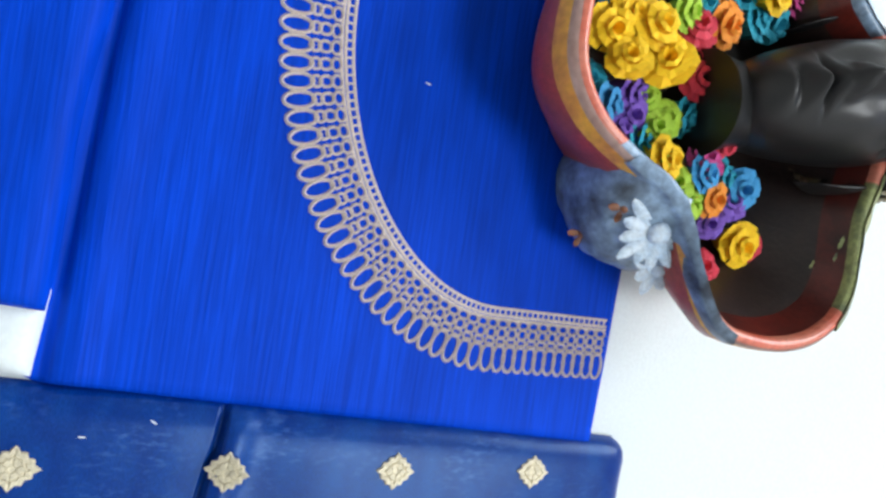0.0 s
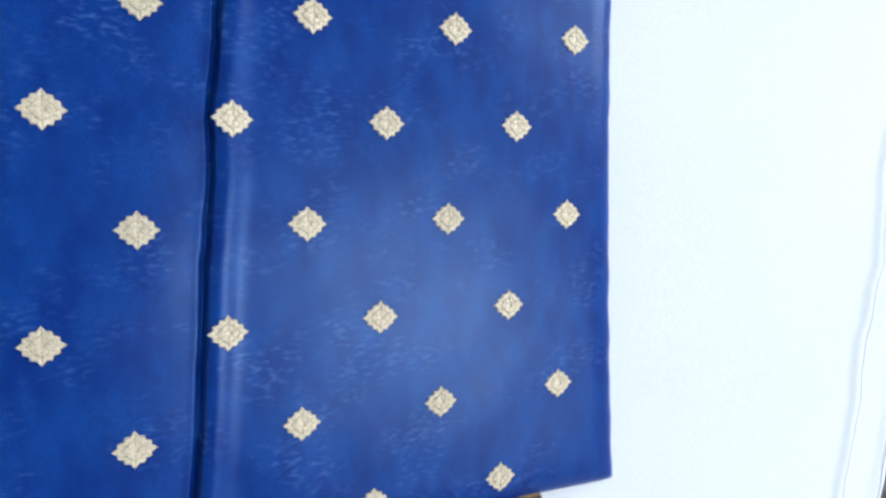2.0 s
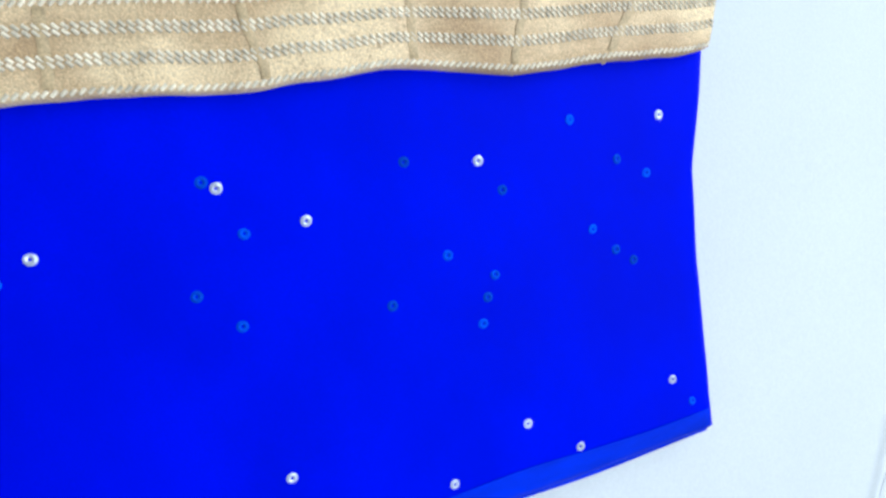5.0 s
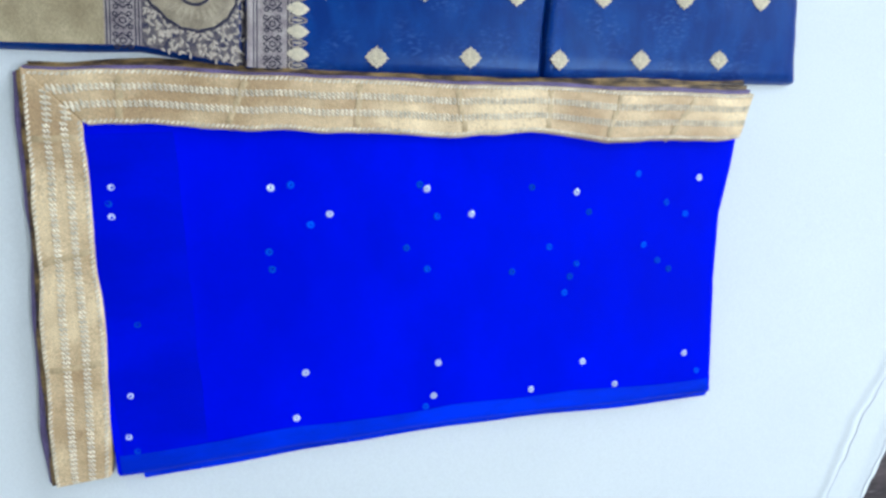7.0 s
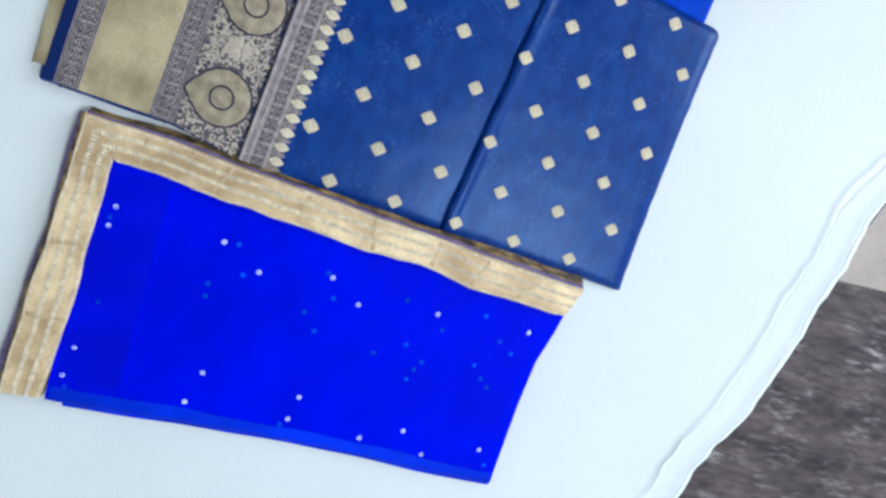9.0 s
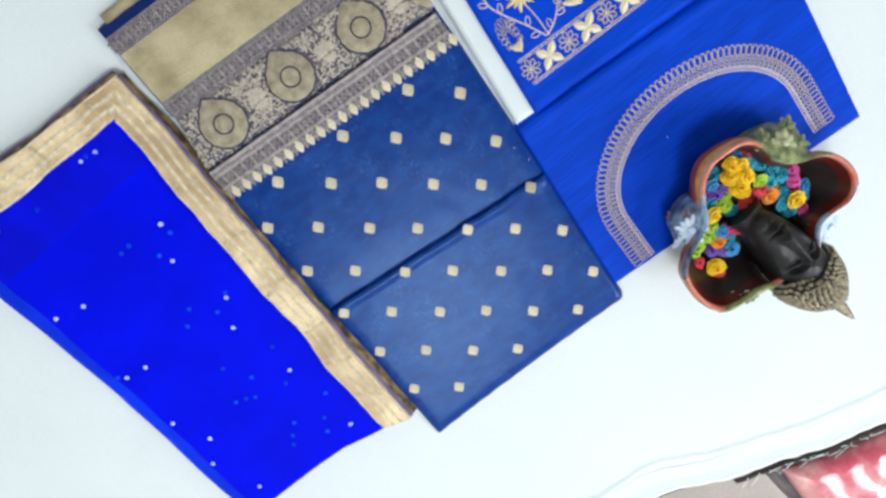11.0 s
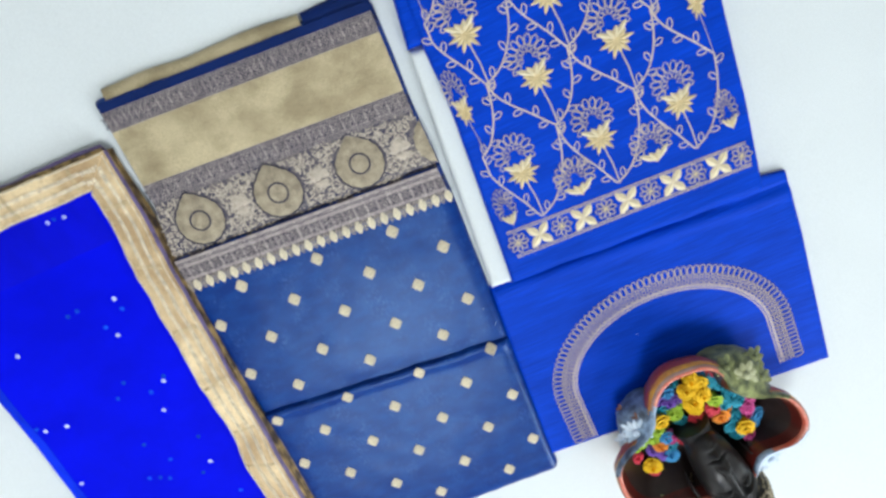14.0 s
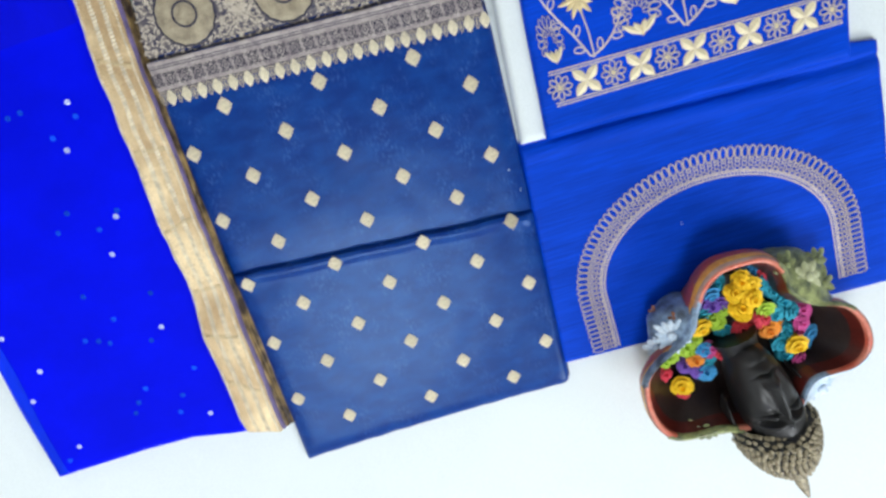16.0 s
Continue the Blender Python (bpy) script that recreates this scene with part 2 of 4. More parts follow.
def cord(bm, pts, width, height, closed=False, mat=0):
    """A thread laid along pts: a low ridge with two flanks."""
    n, rows = len(pts), []
    for i, p in enumerate(pts):
        a = pts[(i - 1) % n] if closed or i else pts[0]
        b = pts[(i + 1) % n] if closed or i < n - 1 else pts[-1]
        dx, dy = b[0] - a[0], b[1] - a[1]
        l = math.hypot(dx, dy) or 1
        nx, ny = -dy / l * width / 2, dx / l * width / 2
        rows.append((bm.verts.new((p[0] + nx, p[1] + ny, p[2])), bm.verts.new((p[0], p[1], p[2] + height)),
                     bm.verts.new((p[0] - nx, p[1] - ny, p[2]))))
    for i in range(n if closed else n - 1):
        a, b = rows[i], rows[(i + 1) % n]
        for k in (0, 1):
            bm.faces.new((a[k], a[k + 1], b[k + 1], b[k])).material_index = mat


def ring_pts(cx, cy, rx, ry, z, turn=0.0, n=14, drop=0.0):
    out = []
    for i in range(n):
        a = 2 * math.pi * i / n
        x, y = rx * math.cos(a) * (1 - drop * math.sin(a)), ry * math.sin(a)
        out.append((cx + x * math.cos(turn) - y * math.sin(turn), cy + x * math.sin(turn) + y * math.cos(turn), z))
    return out


def petal(bm, cx, cy, length, width, turn, z, rise, mat=0, n=5):
    """A padded satin-stitch petal that starts at (cx, cy) and points along turn."""
    c, s = math.cos(turn), math.sin(turn)
    rows = []
    for i in range(n + 1):
        t = i / n
        w = width / 2 * math.sin(math.pi * min(1, 0.10 + 0.87 * t ** 1.15))
        row = []
        for k in (-1, 0, 1):
            x, y = t * length, k * w
            row.append(bm.verts.new((cx + x * c - y * s, cy + x * s + y * c, z + (rise * math.sin(math.pi * (0.15 + 0.8 * t)) if k == 0 else 0))))
        rows.append(row)
    for a, b in zip(rows, rows[1:]):
        for k in (0, 1):
            bm.faces.new((a[k], b[k], b[k + 1], a[k + 1])).material_index = mat


# ---- room ----
def box(bm, lo, hi):
    m = Matrix.Translation([(a + b) / 2 for a, b in zip(lo, hi)]) @ Matrix.Diagonal([*(b - a for a, b in zip(lo, hi)), 1])
    bmesh.ops.create_cube(bm, size=1, matrix=m)


FLOOR = -0.008


def build_room():
    bm = bmesh.new()
    box(bm, (-2.2, -2.2, FLOOR - 0.1), (2.2, 2.2, FLOOR))
    tagged(mesh_object("floor", bm, M["floor"], False), "dark brown worn floor with pale scuffs", "floor", kind="structure")
    # Unseen walls, window opening and ceiling, added to enclose and bounce light.
    for name, lo, hi in (("wall_north", (-2.2, 2.2, FLOOR), (2.2, 2.35, 2.6)), ("wall_west", (-2.35, -2.2, FLOOR), (-2.2, 2.2, 2.6)),
                         ("wall_east", (2.2, -2.2, FLOOR), (2.35, 2.2, 2.6))):
        bm = bmesh.new()
        box(bm, lo, hi)
        tagged(mesh_object(name, bm, M["wall"], False), "added off-white wall, out of view", "wall", kind="structure")
    bm = bmesh.new()
    for lo, hi in (((-2.2, -2.35, FLOOR), (2.2, -2.2, 0.7)), ((-2.2, -2.35, 2.2), (2.2, -2.2, 2.6)),
                   ((-2.2, -2.35, 0.7), (-0.9, -2.2, 2.2)), ((1.5, -2.35, 0.7), (2.2, -2.2, 2.2))):
        box(bm, lo, hi)
    tagged(mesh_object("wall_south", bm, M["wall"], False), "added off-white wall with a wide opening, out of view", "wall", kind="structure")
    bm = bmesh.new()
    box(bm, (-2.35, -2.35, 2.6), (2.35, 2.35, 2.7))
    tagged(mesh_object("ceiling", bm, M["wall"], False), "added white ceiling, out of view", "ceiling", kind="structure")


build_room()

# The hem of the white sheet, as y over x.
HEM = [(-1.6, 0.30), (-0.9, -0.13), (-0.585, -0.285), (-0.5, -0.323), (-0.456, -0.341), (-0.425, -0.346), (-0.39, -0.361), (-0.347, -0.384), (-0.296, -0.395),
       (-0.245, -0.408), (-0.18, -0.419), (-0.093, -0.433), (0.018, -0.487), (0.068, -0.503), (0.139, -0.528), (0.227, -0.546), (0.6, -0.66), (1.6, -0.9)]


def hem_y(x):
    return lerp(HEM, x) + 0.006 * wob(x, 0, 16) + 0.003 * wob(x, 3, 60)


def sheet_z(x, y):
    d = y - hem_y(x)
    z = 0.0012 * wob(x, y, 3.0) + 0.0006 * wob(x, y, 9.0, 4) - 0.0008
    z += 0.0022 * math.exp(-((d - 0.052 - 0.008 * wob(x, 1, 8)) / 0.004) ** 2)
    z += 0.0018 * math.exp(-((d - 0.014) / 0.006) ** 2)
    z += 0.0012 * math.exp(-((x + 0.5 + 0.25 * (y + 0.1)) / 0.003) ** 2) * (x < -0.44)
    return z - 0.006 * (1 - swell(d, 0.008))


def build_sheet():
    bm = bmesh.new()
    xs = [-1.6 + 1.0 * i / 30 for i in range(30)] + [-0.6 + 1.1 * i / 220 for i in range(220)] + [0.5 + 1.1 * i / 30 for i in range(31)]
    ds = [0, 0.001, 0.002, 0.004, 0.006, 0.008] + [0.008 + 0.0022 * i for i in range(1, 32)] + [0.08 + 0.02 * i for i in range(1, 40)] + [0.9, 1.3, 1.8]

    def at(x, d):
        y = min(hem_y(x) + d, 1.9)
        return (x, y, sheet_z(x, y))

    grid(bm, at, xs, ds)
    sheet = tagged(mesh_object("bed_sheet", bm, M["sheet"]), "white cotton sheet spread flat with a wavy hem", "sheet")
    bm = bmesh.new()
    for inset, w in ((0.047, 0.0012), (0.012, 0.0010)):
        run = []
        for i in range(260):
            x = -0.62 + 1.2 * i / 259
            y = hem_y(x) + inset + 0.009 * wob(x, 1, 9) * (inset > 0.02) + 0.003 * wob(x, 2, 30)
            run.append((x, y, sheet_z(x, y) + 0.0003))
        cord(bm, run, w, 0.0005)
    part("hem_stitching", bm, M["hem"], sheet, "grey stitched hem line")


build_sheet()

# ---- navy brocade dupatta ----
LEFT = [(-0.165, -0.2535), (0.03, -0.247), (0.12, -0.244), (0.21, -0.240), (0.27, -0.227), (0.37, -0.2235)]
RIGHT = [(-0.168, 0.0105), (0.013, 0.0215), (0.16, 0.030), (0.26, 0.032), (0.35, 0.036)]
SKEW = [(-0.165, 0.002), (0.03, 0.024), (0.37, 0.022)]


def panel_xy(s, w):
    y = w - lerp(SKEW, w) * s
    a, b = lerp(LEFT, w), lerp(RIGHT, y)
    return a + (b - a) * s, y


def panel_z(x, y):
    fold = y - (0.029 - 0.1 * (x + 0.246)) + 0.0018 * wob(x, 0, 34) + 0.0007 * wob(x, 2, 110)
    second = y - (0.2145 - 0.085 * (x + 0.24)) + 0.001 * wob(x, 5, 40)
    z = 0.0075 + 0.0008 * wob(x, y, 14, 2) + 0.0003 * wob(x, y, 45, 3)
    z += 0.0018 * math.exp(-((fold + 0.0058) / 0.0054) ** 2)
    if fold > -0.0015:
        z -= 0.0024 * math.exp(-(fold + 0.0015) / 0.016)
    z -= 0.0026 * math.exp(-((fold - 0.0002) / 0.0008) ** 2) + 0.0055 * math.exp(-((second - 0.0006) / 0.0012) ** 2)
    if second > -0.001:
        z -= 0.0022 * math.exp(-(second + 0.001) / 0.007)
    else:
        z += 0.0012 * math.exp(-((second + 0.003) / 0.003) ** 2)
    return max(z, 0.0012)


def strip(bm, w0, w1, lift, s0=0.004, s1=0.996, n=60, m=36, mat=0):
    def at(s, t):
        x, y = panel_xy(s, w0 + (w1 - w0) * t)
        return (x, y, panel_z(x, y) + lift)
    grid(bm, at, [s0 + (s1 - s0) * i / n for i in range(n + 1)], [i / m for i in range(m + 1)], mat)


def butti_mesh():
    """A scalloped lozenge of raised thread, with veins pressed into it."""
    bm = bmesh.new()
    n, rings = 48, []
    for k, z in ((1.0, 0.0), (0.93, 0.0006), (0.66, 0.0007), (0.60, 0.0003), (0.52, 0.0008), (0.24, 0.0008), (0.17, 0.0003)):
        ring = []
        for i in range(n):
            a = 2 * math.pi * i / n
            r = 0.0067 / (abs(math.cos(a)) ** 1.25 + abs(math.sin(a)) ** 1.25) ** 0.8
            r *= 1 + 0.085 * math.cos(12 * a)
            vein = 0.00035 * (math.cos(6 * a) > 0.86) * (0.2 < k < 0.95)
            ring.append(bm.verts.new((r * k * math.cos(a) * 0.95, r * k * math.sin(a) * 1.05, z - vein)))
        rings.append(ring)
    for a, b in zip(rings, rings[1:]):
        for i in range(n):
            bm.faces.new((a[i], a[(i + 1) % n], b[(i + 1) % n], b[i]))
    bm.faces.new(rings[-1])
    data = bpy.data.meshes.new("butti")
    bm.to_mesh(data)
    bm.free()
    data.materials.append(M["butti"])
    return data


def build_panel():
    panel = thing("brocade_dupatta", "folded navy silk dupatta with cream butti and gold brocade pallu", "dupatta")
    bm = bmesh.new()

    def top(s, t):
        w = -0.170 + 0.540 * t
        x, y = panel_xy(s, w)
        d = min(s * 0.26, (1 - s) * 0.26, t * 0.533, (1 - t) * 0.533)
        near = min(s, 1 - s) * 0.26
        end = min(t, 1 - t) * 0.533
        turn = 0.003 if s < 0.5 else 0.010
        if near < turn and end < turn:
            d = turn - math.hypot(turn - near, turn - end)
        z = panel_z(x, y) * swell(d, 0.014 if end < near and t < 0.5 else 0.010)
        y += 0.0007 * wob(x, 0, 70, 8) * (end < 0.012)
        if t < 0.5 and end < 0.02:
            y += 0.0032 * math.sin(math.pi * s) ** 0.5 * (1 - end / 0.02)
        x += 0.0012 * wob(0, y, 18, 5) * (1 if s > 0.5 else -1) * (near < 0.03)
        return (x, y, max(z, 0.0) if d >= 0 else -0.002)

    us, vs = steps(60), sorted(set(steps(120) + [0.335 + 0.0014 * i for i in range(44)] + [0.690 + 0.0014 * i for i in range(26)]))
    grid(bm, top, us, vs)
    part("folded_cloth", bm, M["navy"], panel)
    # layers of the fold below, that show beyond the far edge
    bm = bmesh.new()

    def under(s, t):
        x = -0.211 + 0.246 * s
        y = 0.376 - 0.02 * s + 0.003 * wob(x, 0, 20) + (t - 1) * 0.03
        return (x, y, 0.006 * swell((1 - t) * 0.03 + 0.0, 0.006))

    grid(bm, under, [i / 40 for i in range(31)], steps(6))
    part("under_fold", bm, M["tissue"], panel, "pale gold under fold")
    bm = bmesh.new()
    grid(bm, under, [0.76 + 0.24 * i / 10 for i in range(11)], steps(6))
    part("under_fold", bm, M["navy_dark"], panel, "navy under fold")
    # bands of the pallu
    for name, w0, w1, mat, label in (("selvedge_band", 0.357, 0.3655, "navy_dark", "plain navy band"),
                                     ("brocade_band", 0.339, 0.357, "silver_ground", "narrow silver brocade band"),
                                     ("tissue_band", 0.287, 0.339, "tissue", "plain pale gold tissue band"),
                                     ("brocade_band", 0.268, 0.287, "silver_ground", "narrow silver brocade band"),
                                     ("medallion_band", 0.2125, 0.268, "brocade", "dense floral brocade band"),
                                     ("brocade_band", 0.1865, 0.2125, "silver_ground", "narrow silver brocade band")):
        bm = bmesh.new()
        strip(bm, w0, w1, 0.0004, 0.012, 0.988)
        part(name, bm, M[mat], panel, label)
    # lozenge chains of the narrow bands
    for w0, w1 in ((0.339, 0.357), (0.268, 0.287), (0.1865, 0.2100)):
        bm = bmesh.new()
        mid, n = (w0 + w1) / 2, 24
        for i in range(n):
            x, y = panel_xy((i + 0.5) / n, mid)
            z = panel_z(x, y) + 0.0005
            r = 0.0042
            cord(bm, ring_pts(x, y, r, r * 1.2, z, n=4), 0.0011, 0.0004, True)
            for k in range(4):
                a = k * math.pi / 2 + math.pi / 4
                cord(bm, ring_pts(x + 0.0049 * math.cos(a), y + 0.0052 * math.sin(a), 0.0012, 0.0012, z, n=5), 0.0009, 0.0004, True)
            cord(bm, ring_pts(x, y, 0.0016, 0.0018, z, n=6), 0.0009, 0.0004, True)
        for w in (w0 + 0.0012, w0 + 0.0030, w1 - 0.0030, w1 - 0.0012):
            run = []
            for i in range(61):
                x, y = panel_xy(0.012 + 0.976 * i / 60, w)
                run.append((x, y, panel_z(x, y) + 0.0004))
            cord(bm, run, 0.0008, 0.0004)
        tagged(part("lozenge_chain", bm, M["ink"], panel, "dark woven lozenge chain"), kind="stuff")
    # medallions with sprigs between them
    for i, mx in enumerate((-0.193, -0.115, -0.035)):
        my = 0.237 - 0.09 * (mx + 0.193)
        build_medallion(panel, mx, my, 1.0)
    build_medallion(panel, 0.040, 0.2145, 0.30)
    for mx in (-0.152, -0.074, 0.004):
        bm = bmesh.new()
        my = 0.240 - 0.096 * (mx + 0.191)
        z = panel_z(mx, my) + 0.0005
        for k in range(7):
            petal(bm, mx, my - 0.002, 0.011, 0.0052, math.pi * (k / 6), z, 0.0008)
        for k in range(5):
            petal(bm, mx, my - 0.006, 0.008, 0.004, math.pi * (1.1 + 0.2 * k), z, 0.0006)
        for dx in (-0.012, 0.012):
            cord(bm, ring_pts(mx + dx, my + 0.015, 0.004, 0.005, z), 0.0012, 0.0004, True)
            cord(bm, ring_pts(mx + dx * 0.9, my - 0.014, 0.004, 0.004, z), 0.0012, 0.0004, True)
        tagged(part("woven_sprig", bm, M["silver"], panel), kind="stuff")
    # scattered small leaves of the jaal ground
    bm = bmesh.new()
    rng = random.Random(3)
    for i in range(2600):
        s, w = rng.uniform(0.015, 0.985), rng.uniform(0.215, 0.266)
        x, y = panel_xy(s, w)
        if min(math.hypot(x - c, y - (0.238 - 0.096 * (c + 0.191))) for c in (-0.191, -0.113, -0.035, 0.0385)) < 0.0245:
            continue
        petal(bm, x, y, rng.uniform(0.0022, 0.0044), 0.0015, rng.uniform(0, 6.3), panel_z(x, y) + 0.0004, 0.0005, n=3)
    tagged(part("jaal_leaves", bm, M["silver"], panel, "tiny woven silver leaves"), kind="stuff")
    # row of leaf-shaped teeth
    bm = bmesh.new()
    petal(bm, 0, 0.002, 0.0125, 0.0078, -math.pi / 2, 0, 0.0007, n=7)
    tooth = bpy.data.meshes.new("tooth")
    bm.to_mesh(tooth)
    bm.free()
    tooth.materials.append(M["butti"])
    bm = bmesh.new()
    cord(bm, ring_pts(0, -0.004, 0.0021, 0.0052, 0, drop=-0.4), 0.0009, 0.0005, True)
    petal(bm, 0, -0.001, 0.006, 0.002, -math.pi / 2, 0, 0.0005, n=3)
    small = bpy.data.meshes.new("small_tooth")
    bm.to_mesh(small)
    bm.free()
    small.materials.append(M["silver"])
    n = 21
    for i in range(2 * n):
        x, y = panel_xy(0.02 + 0.965 * i / (2 * n - 1), 0.188)
        shared("woven_tooth", tooth if i % 2 else small, panel, pose(x, y, panel_z(x, y) + 0.0005, 0, 0, -4))
    # butti in half-drop rows
    data = butti_mesh()
    for r in range(7):
        for c in range(6):
            y = -0.1196 + 0.0594 * c + 0.0030 * r - (0.0285 if r % 2 else 0)
            x = -0.0393 * r + 0.011 * (y + 0.08)
            x += 0.0016 if y > 0.06 and r > 1 else -0.0014 if r == 0 else 0
            edge = 0.178 - 0.075 * (x + 0.23)
            if y > edge - 0.006:
                continue
            top = max(panel_z(x + dx, y + dy) for dx in (-0.005, 0, 0.005) for dy in (-0.005, 0, 0.005))
            tilt = math.degrees(math.atan2(panel_z(x, y + 0.005) - panel_z(x, y - 0.005), 0.010))
            shared("butti", data, panel, pose(x, y, 0.4 * panel_z(x, y) + 0.6 * top + 0.0003, tilt, 0, -3))
    return panel


def build_medallion(panel, mx, my, show):
    """A drop-shaped medallion; show is the share of its width that lies on the cloth."""
    bm = bmesh.new()
    z = panel_z(mx, my) + 0.0006

    def outline(k, r):
        a = 2 * math.pi * k / 48
        tip = max(0, math.cos(a - math.pi / 2)) ** 14 * (r > 0.019)
        r *= 1 + 0.018 * math.cos(16 * a) * (r > 0.022)
        return mx + r * math.cos(a), my + r * math.sin(a) * (1 + 0.24 * tip)

    def clip(x):
        return min(x, mx + 0.0235 * (2 * show - 1)) if show < 1 else x

    hub = bm.verts.new((clip(mx), my, z + 0.0007))
    rings = []
    for r in (0.008, 0.015, 0.0205, 0.0225):
        rings.append([bm.verts.new((clip(outline(k, r)[0]), outline(k, r)[1], z + (0.0007 if r < 0.022 else 0))) for k in range(48)])
    for k in range(48):
        bm.faces.new((hub, rings[0][k], rings[0][(k + 1) % 48]))
        for a, b in zip(rings, rings[1:]):
            bm.faces.new((a[k], b[k], b[(k + 1) % 48], a[(k + 1) % 48]))
    med = part("medallion", bm, M["old_gold"], panel, "round gold medallion with navy outlines")
    if show < 1:
        return
    bm = bmesh.new()
    for r in (0.0092, 0.0232):
        pts = [(*outline(k, r), z + 0.0008 if r < 0.02 else z) for k in range(48)]
        cord(bm, pts, 0.0017, 0.0005, True)
    part("outline", bm, M["ink"], med, "dark navy outline")
    bm = bmesh.new()
    for k in range(8):
        petal(bm, mx, my, 0.006, 0.003, k * math.pi / 4, z + 0.0008, 0.0005, n=3)
    for k in range(28):
        a = 2 * math.pi * k / 28
        petal(bm, mx + 0.0115 * math.cos(a), my + 0.0115 * math.sin(a), 0.008, 0.0022, a, z + 0.0007, 0.0004, n=3)
    tagged(part("rosette", bm, M["old_gold"], med, "woven gold rosette"), kind="stuff")


build_panel()

# ---- kameez cloth with embroidered neck ----
KAM_Z = 0.005


def kam_z(x, y):
    z = KAM_Z + 0.0006 * wob(x, y, 12, 7)
    edge = 0.0565 - 0.054 * (x - 0.046)
    d = edge - y - 0.0015 - 0.020 * max(0, x - 0.12) * (1 + 0.5 * wob(x, 0, 20))
    z -= 0.0030 * math.exp(-(d / 0.0022) ** 2)
    return max(z + 0.0012 * math.exp(-((d - 0.009) / 0.005) ** 2), 0.0008)


def build_kameez():
    kam = thing("kameez_cloth", "folded royal blue slub silk kameez with beige embroidered neckline", "kameez")
    bm = bmesh.new()

    def at(s, t):
        y0 = -0.150 - 0.016 * s
        y = y0 + t * (0.12 - y0)
        a = lerp([(-0.15, 0.0075), (0.02, 0.0205), (0.056, 0.0235), (0.12, 0.05)], y)
        b = lerp([(-0.166, 0.3155), (-0.018, 0.3235), (0.049, 0.324), (0.0535, 0.300), (0.12, 0.288)], y)
        x = a + (b - a) * s + 0.0012 * wob(s, y, 20, 3) * (s in (0, 1))
        d = min(s * 0.3, (1 - s) * 0.3, t * 0.27)
        return (x, y, kam_z(x, y) * swell(d, 0.004) + 0.0002)

    grid(bm, at, steps(80), sorted(set(steps(80) + [0.72 + 0.0042 * i for i in range(20)])))
    part("folded_cloth", bm, M["royal"], kam)
    CX, CY, A, B = 0.164, -0.0955, 0.102, 0.0745

    def arch(d, off):
        """A point d metres along the inner neckline, off metres out of it, and the way out."""
        if d < 0.052:
            return CX - A - off, CY - 0.052 + d, math.pi
        if d > 0.052 + 0.2768:
            return CX + A + off, CY - (d - 0.052 - 0.2768), 0.0
        a = math.pi * (1 - (d - 0.052) / 0.2768)
        nx, ny = math.cos(a) / A, math.sin(a) / B
        l = math.hypot(nx, ny)
        return CX + A * math.cos(a) + off * nx / l, CY + B * math.sin(a) + off * ny / l, math.atan2(ny, nx)

    TOTAL = 0.104 + 0.2768
    bm = bmesh.new()
    for off in (0.0, 0.0028, 0.0042):
        run = []
        for i in range(161):
            x, y, _ = arch(TOTAL * i / 160, off)
            run.append((x, y, kam_z(x, y) + 0.0002))
        cord(bm, run, 0.0012, 0.0007)
    for i in range(150):
        x, y, a = arch(TOTAL * (i + 0.5) / 150, 0.0014)
        cord(bm, [(x - 0.0014 * math.cos(a), y - 0.0014 * math.sin(a), kam_z(x, y) + 0.0002),
                  (x + 0.0014 * math.cos(a), y + 0.0014 * math.sin(a), kam_z(x, y) + 0.0002)], 0.0009, 0.0006)
    part("neck_cord", bm, M["lilac_thread"], kam, "dusky beige corded neck edge")
    bm = bmesh.new()
    cord(bm, ring_pts(0.0060, 0, 0.0018, 0.0022, 0, n=10), 0.0012, 0.0008, True)
    cord(bm, ring_pts(0.0098, 0, 0.0022, 0.0019, 0, n=10), 0.0012, 0.0008, True)
    cord(bm, ring_pts(0.0132, 0, 0.0018, 0.0019, 0, n=10), 0.0012, 0.0008, True)
    cord(bm, ring_pts(0.0195, 0, 0.0054, 0.0027, 0, n=16), 0.0014, 0.0010, True)
    loop = bpy.data.meshes.new("loop_drop")
    bm.to_mesh(loop)
    bm.free()
    loop.materials.append(M["lilac_thread"])
    n = 80
    for i in range(n):
        x, y, a = arch(TOTAL * (i + 0.5) / n, 0.0)
        shared("loop_drop", loop, kam, pose(x, y, kam_z(x, y) + 0.0003, 0, 0, math.degrees(a)))


build_kameez()


def build_lint():
    for x, y, z, turn in ((0.1400, -0.0510, 0.0062, 80), (0.0100, 0.0420, 0.0090, 85), (0.0150, 0.0230, 0.0090, 60)):
        bm = bmesh.new()
        petal(bm, -0.0012, 0, 0.0024, 0.0006, 0, 0, 0.0004, n=3)
        lint = tagged(mesh_object("lint", bm, M["sheet"]), "tiny white lint speck on the blue silk", "lint")
        lint.matrix_world = pose(x, y, z, 0, 0, turn)


build_lint()


# ---- embroidered hem piece lying over the kameez ----
def hem_piece_z(x, y):
    return 0.0150 + 0.0006 * wob(x, y, 12, 9) + 0.0010 * math.exp(-((y - 0.062 + 0.054 * (x - 0.046)) / 0.006) ** 2)


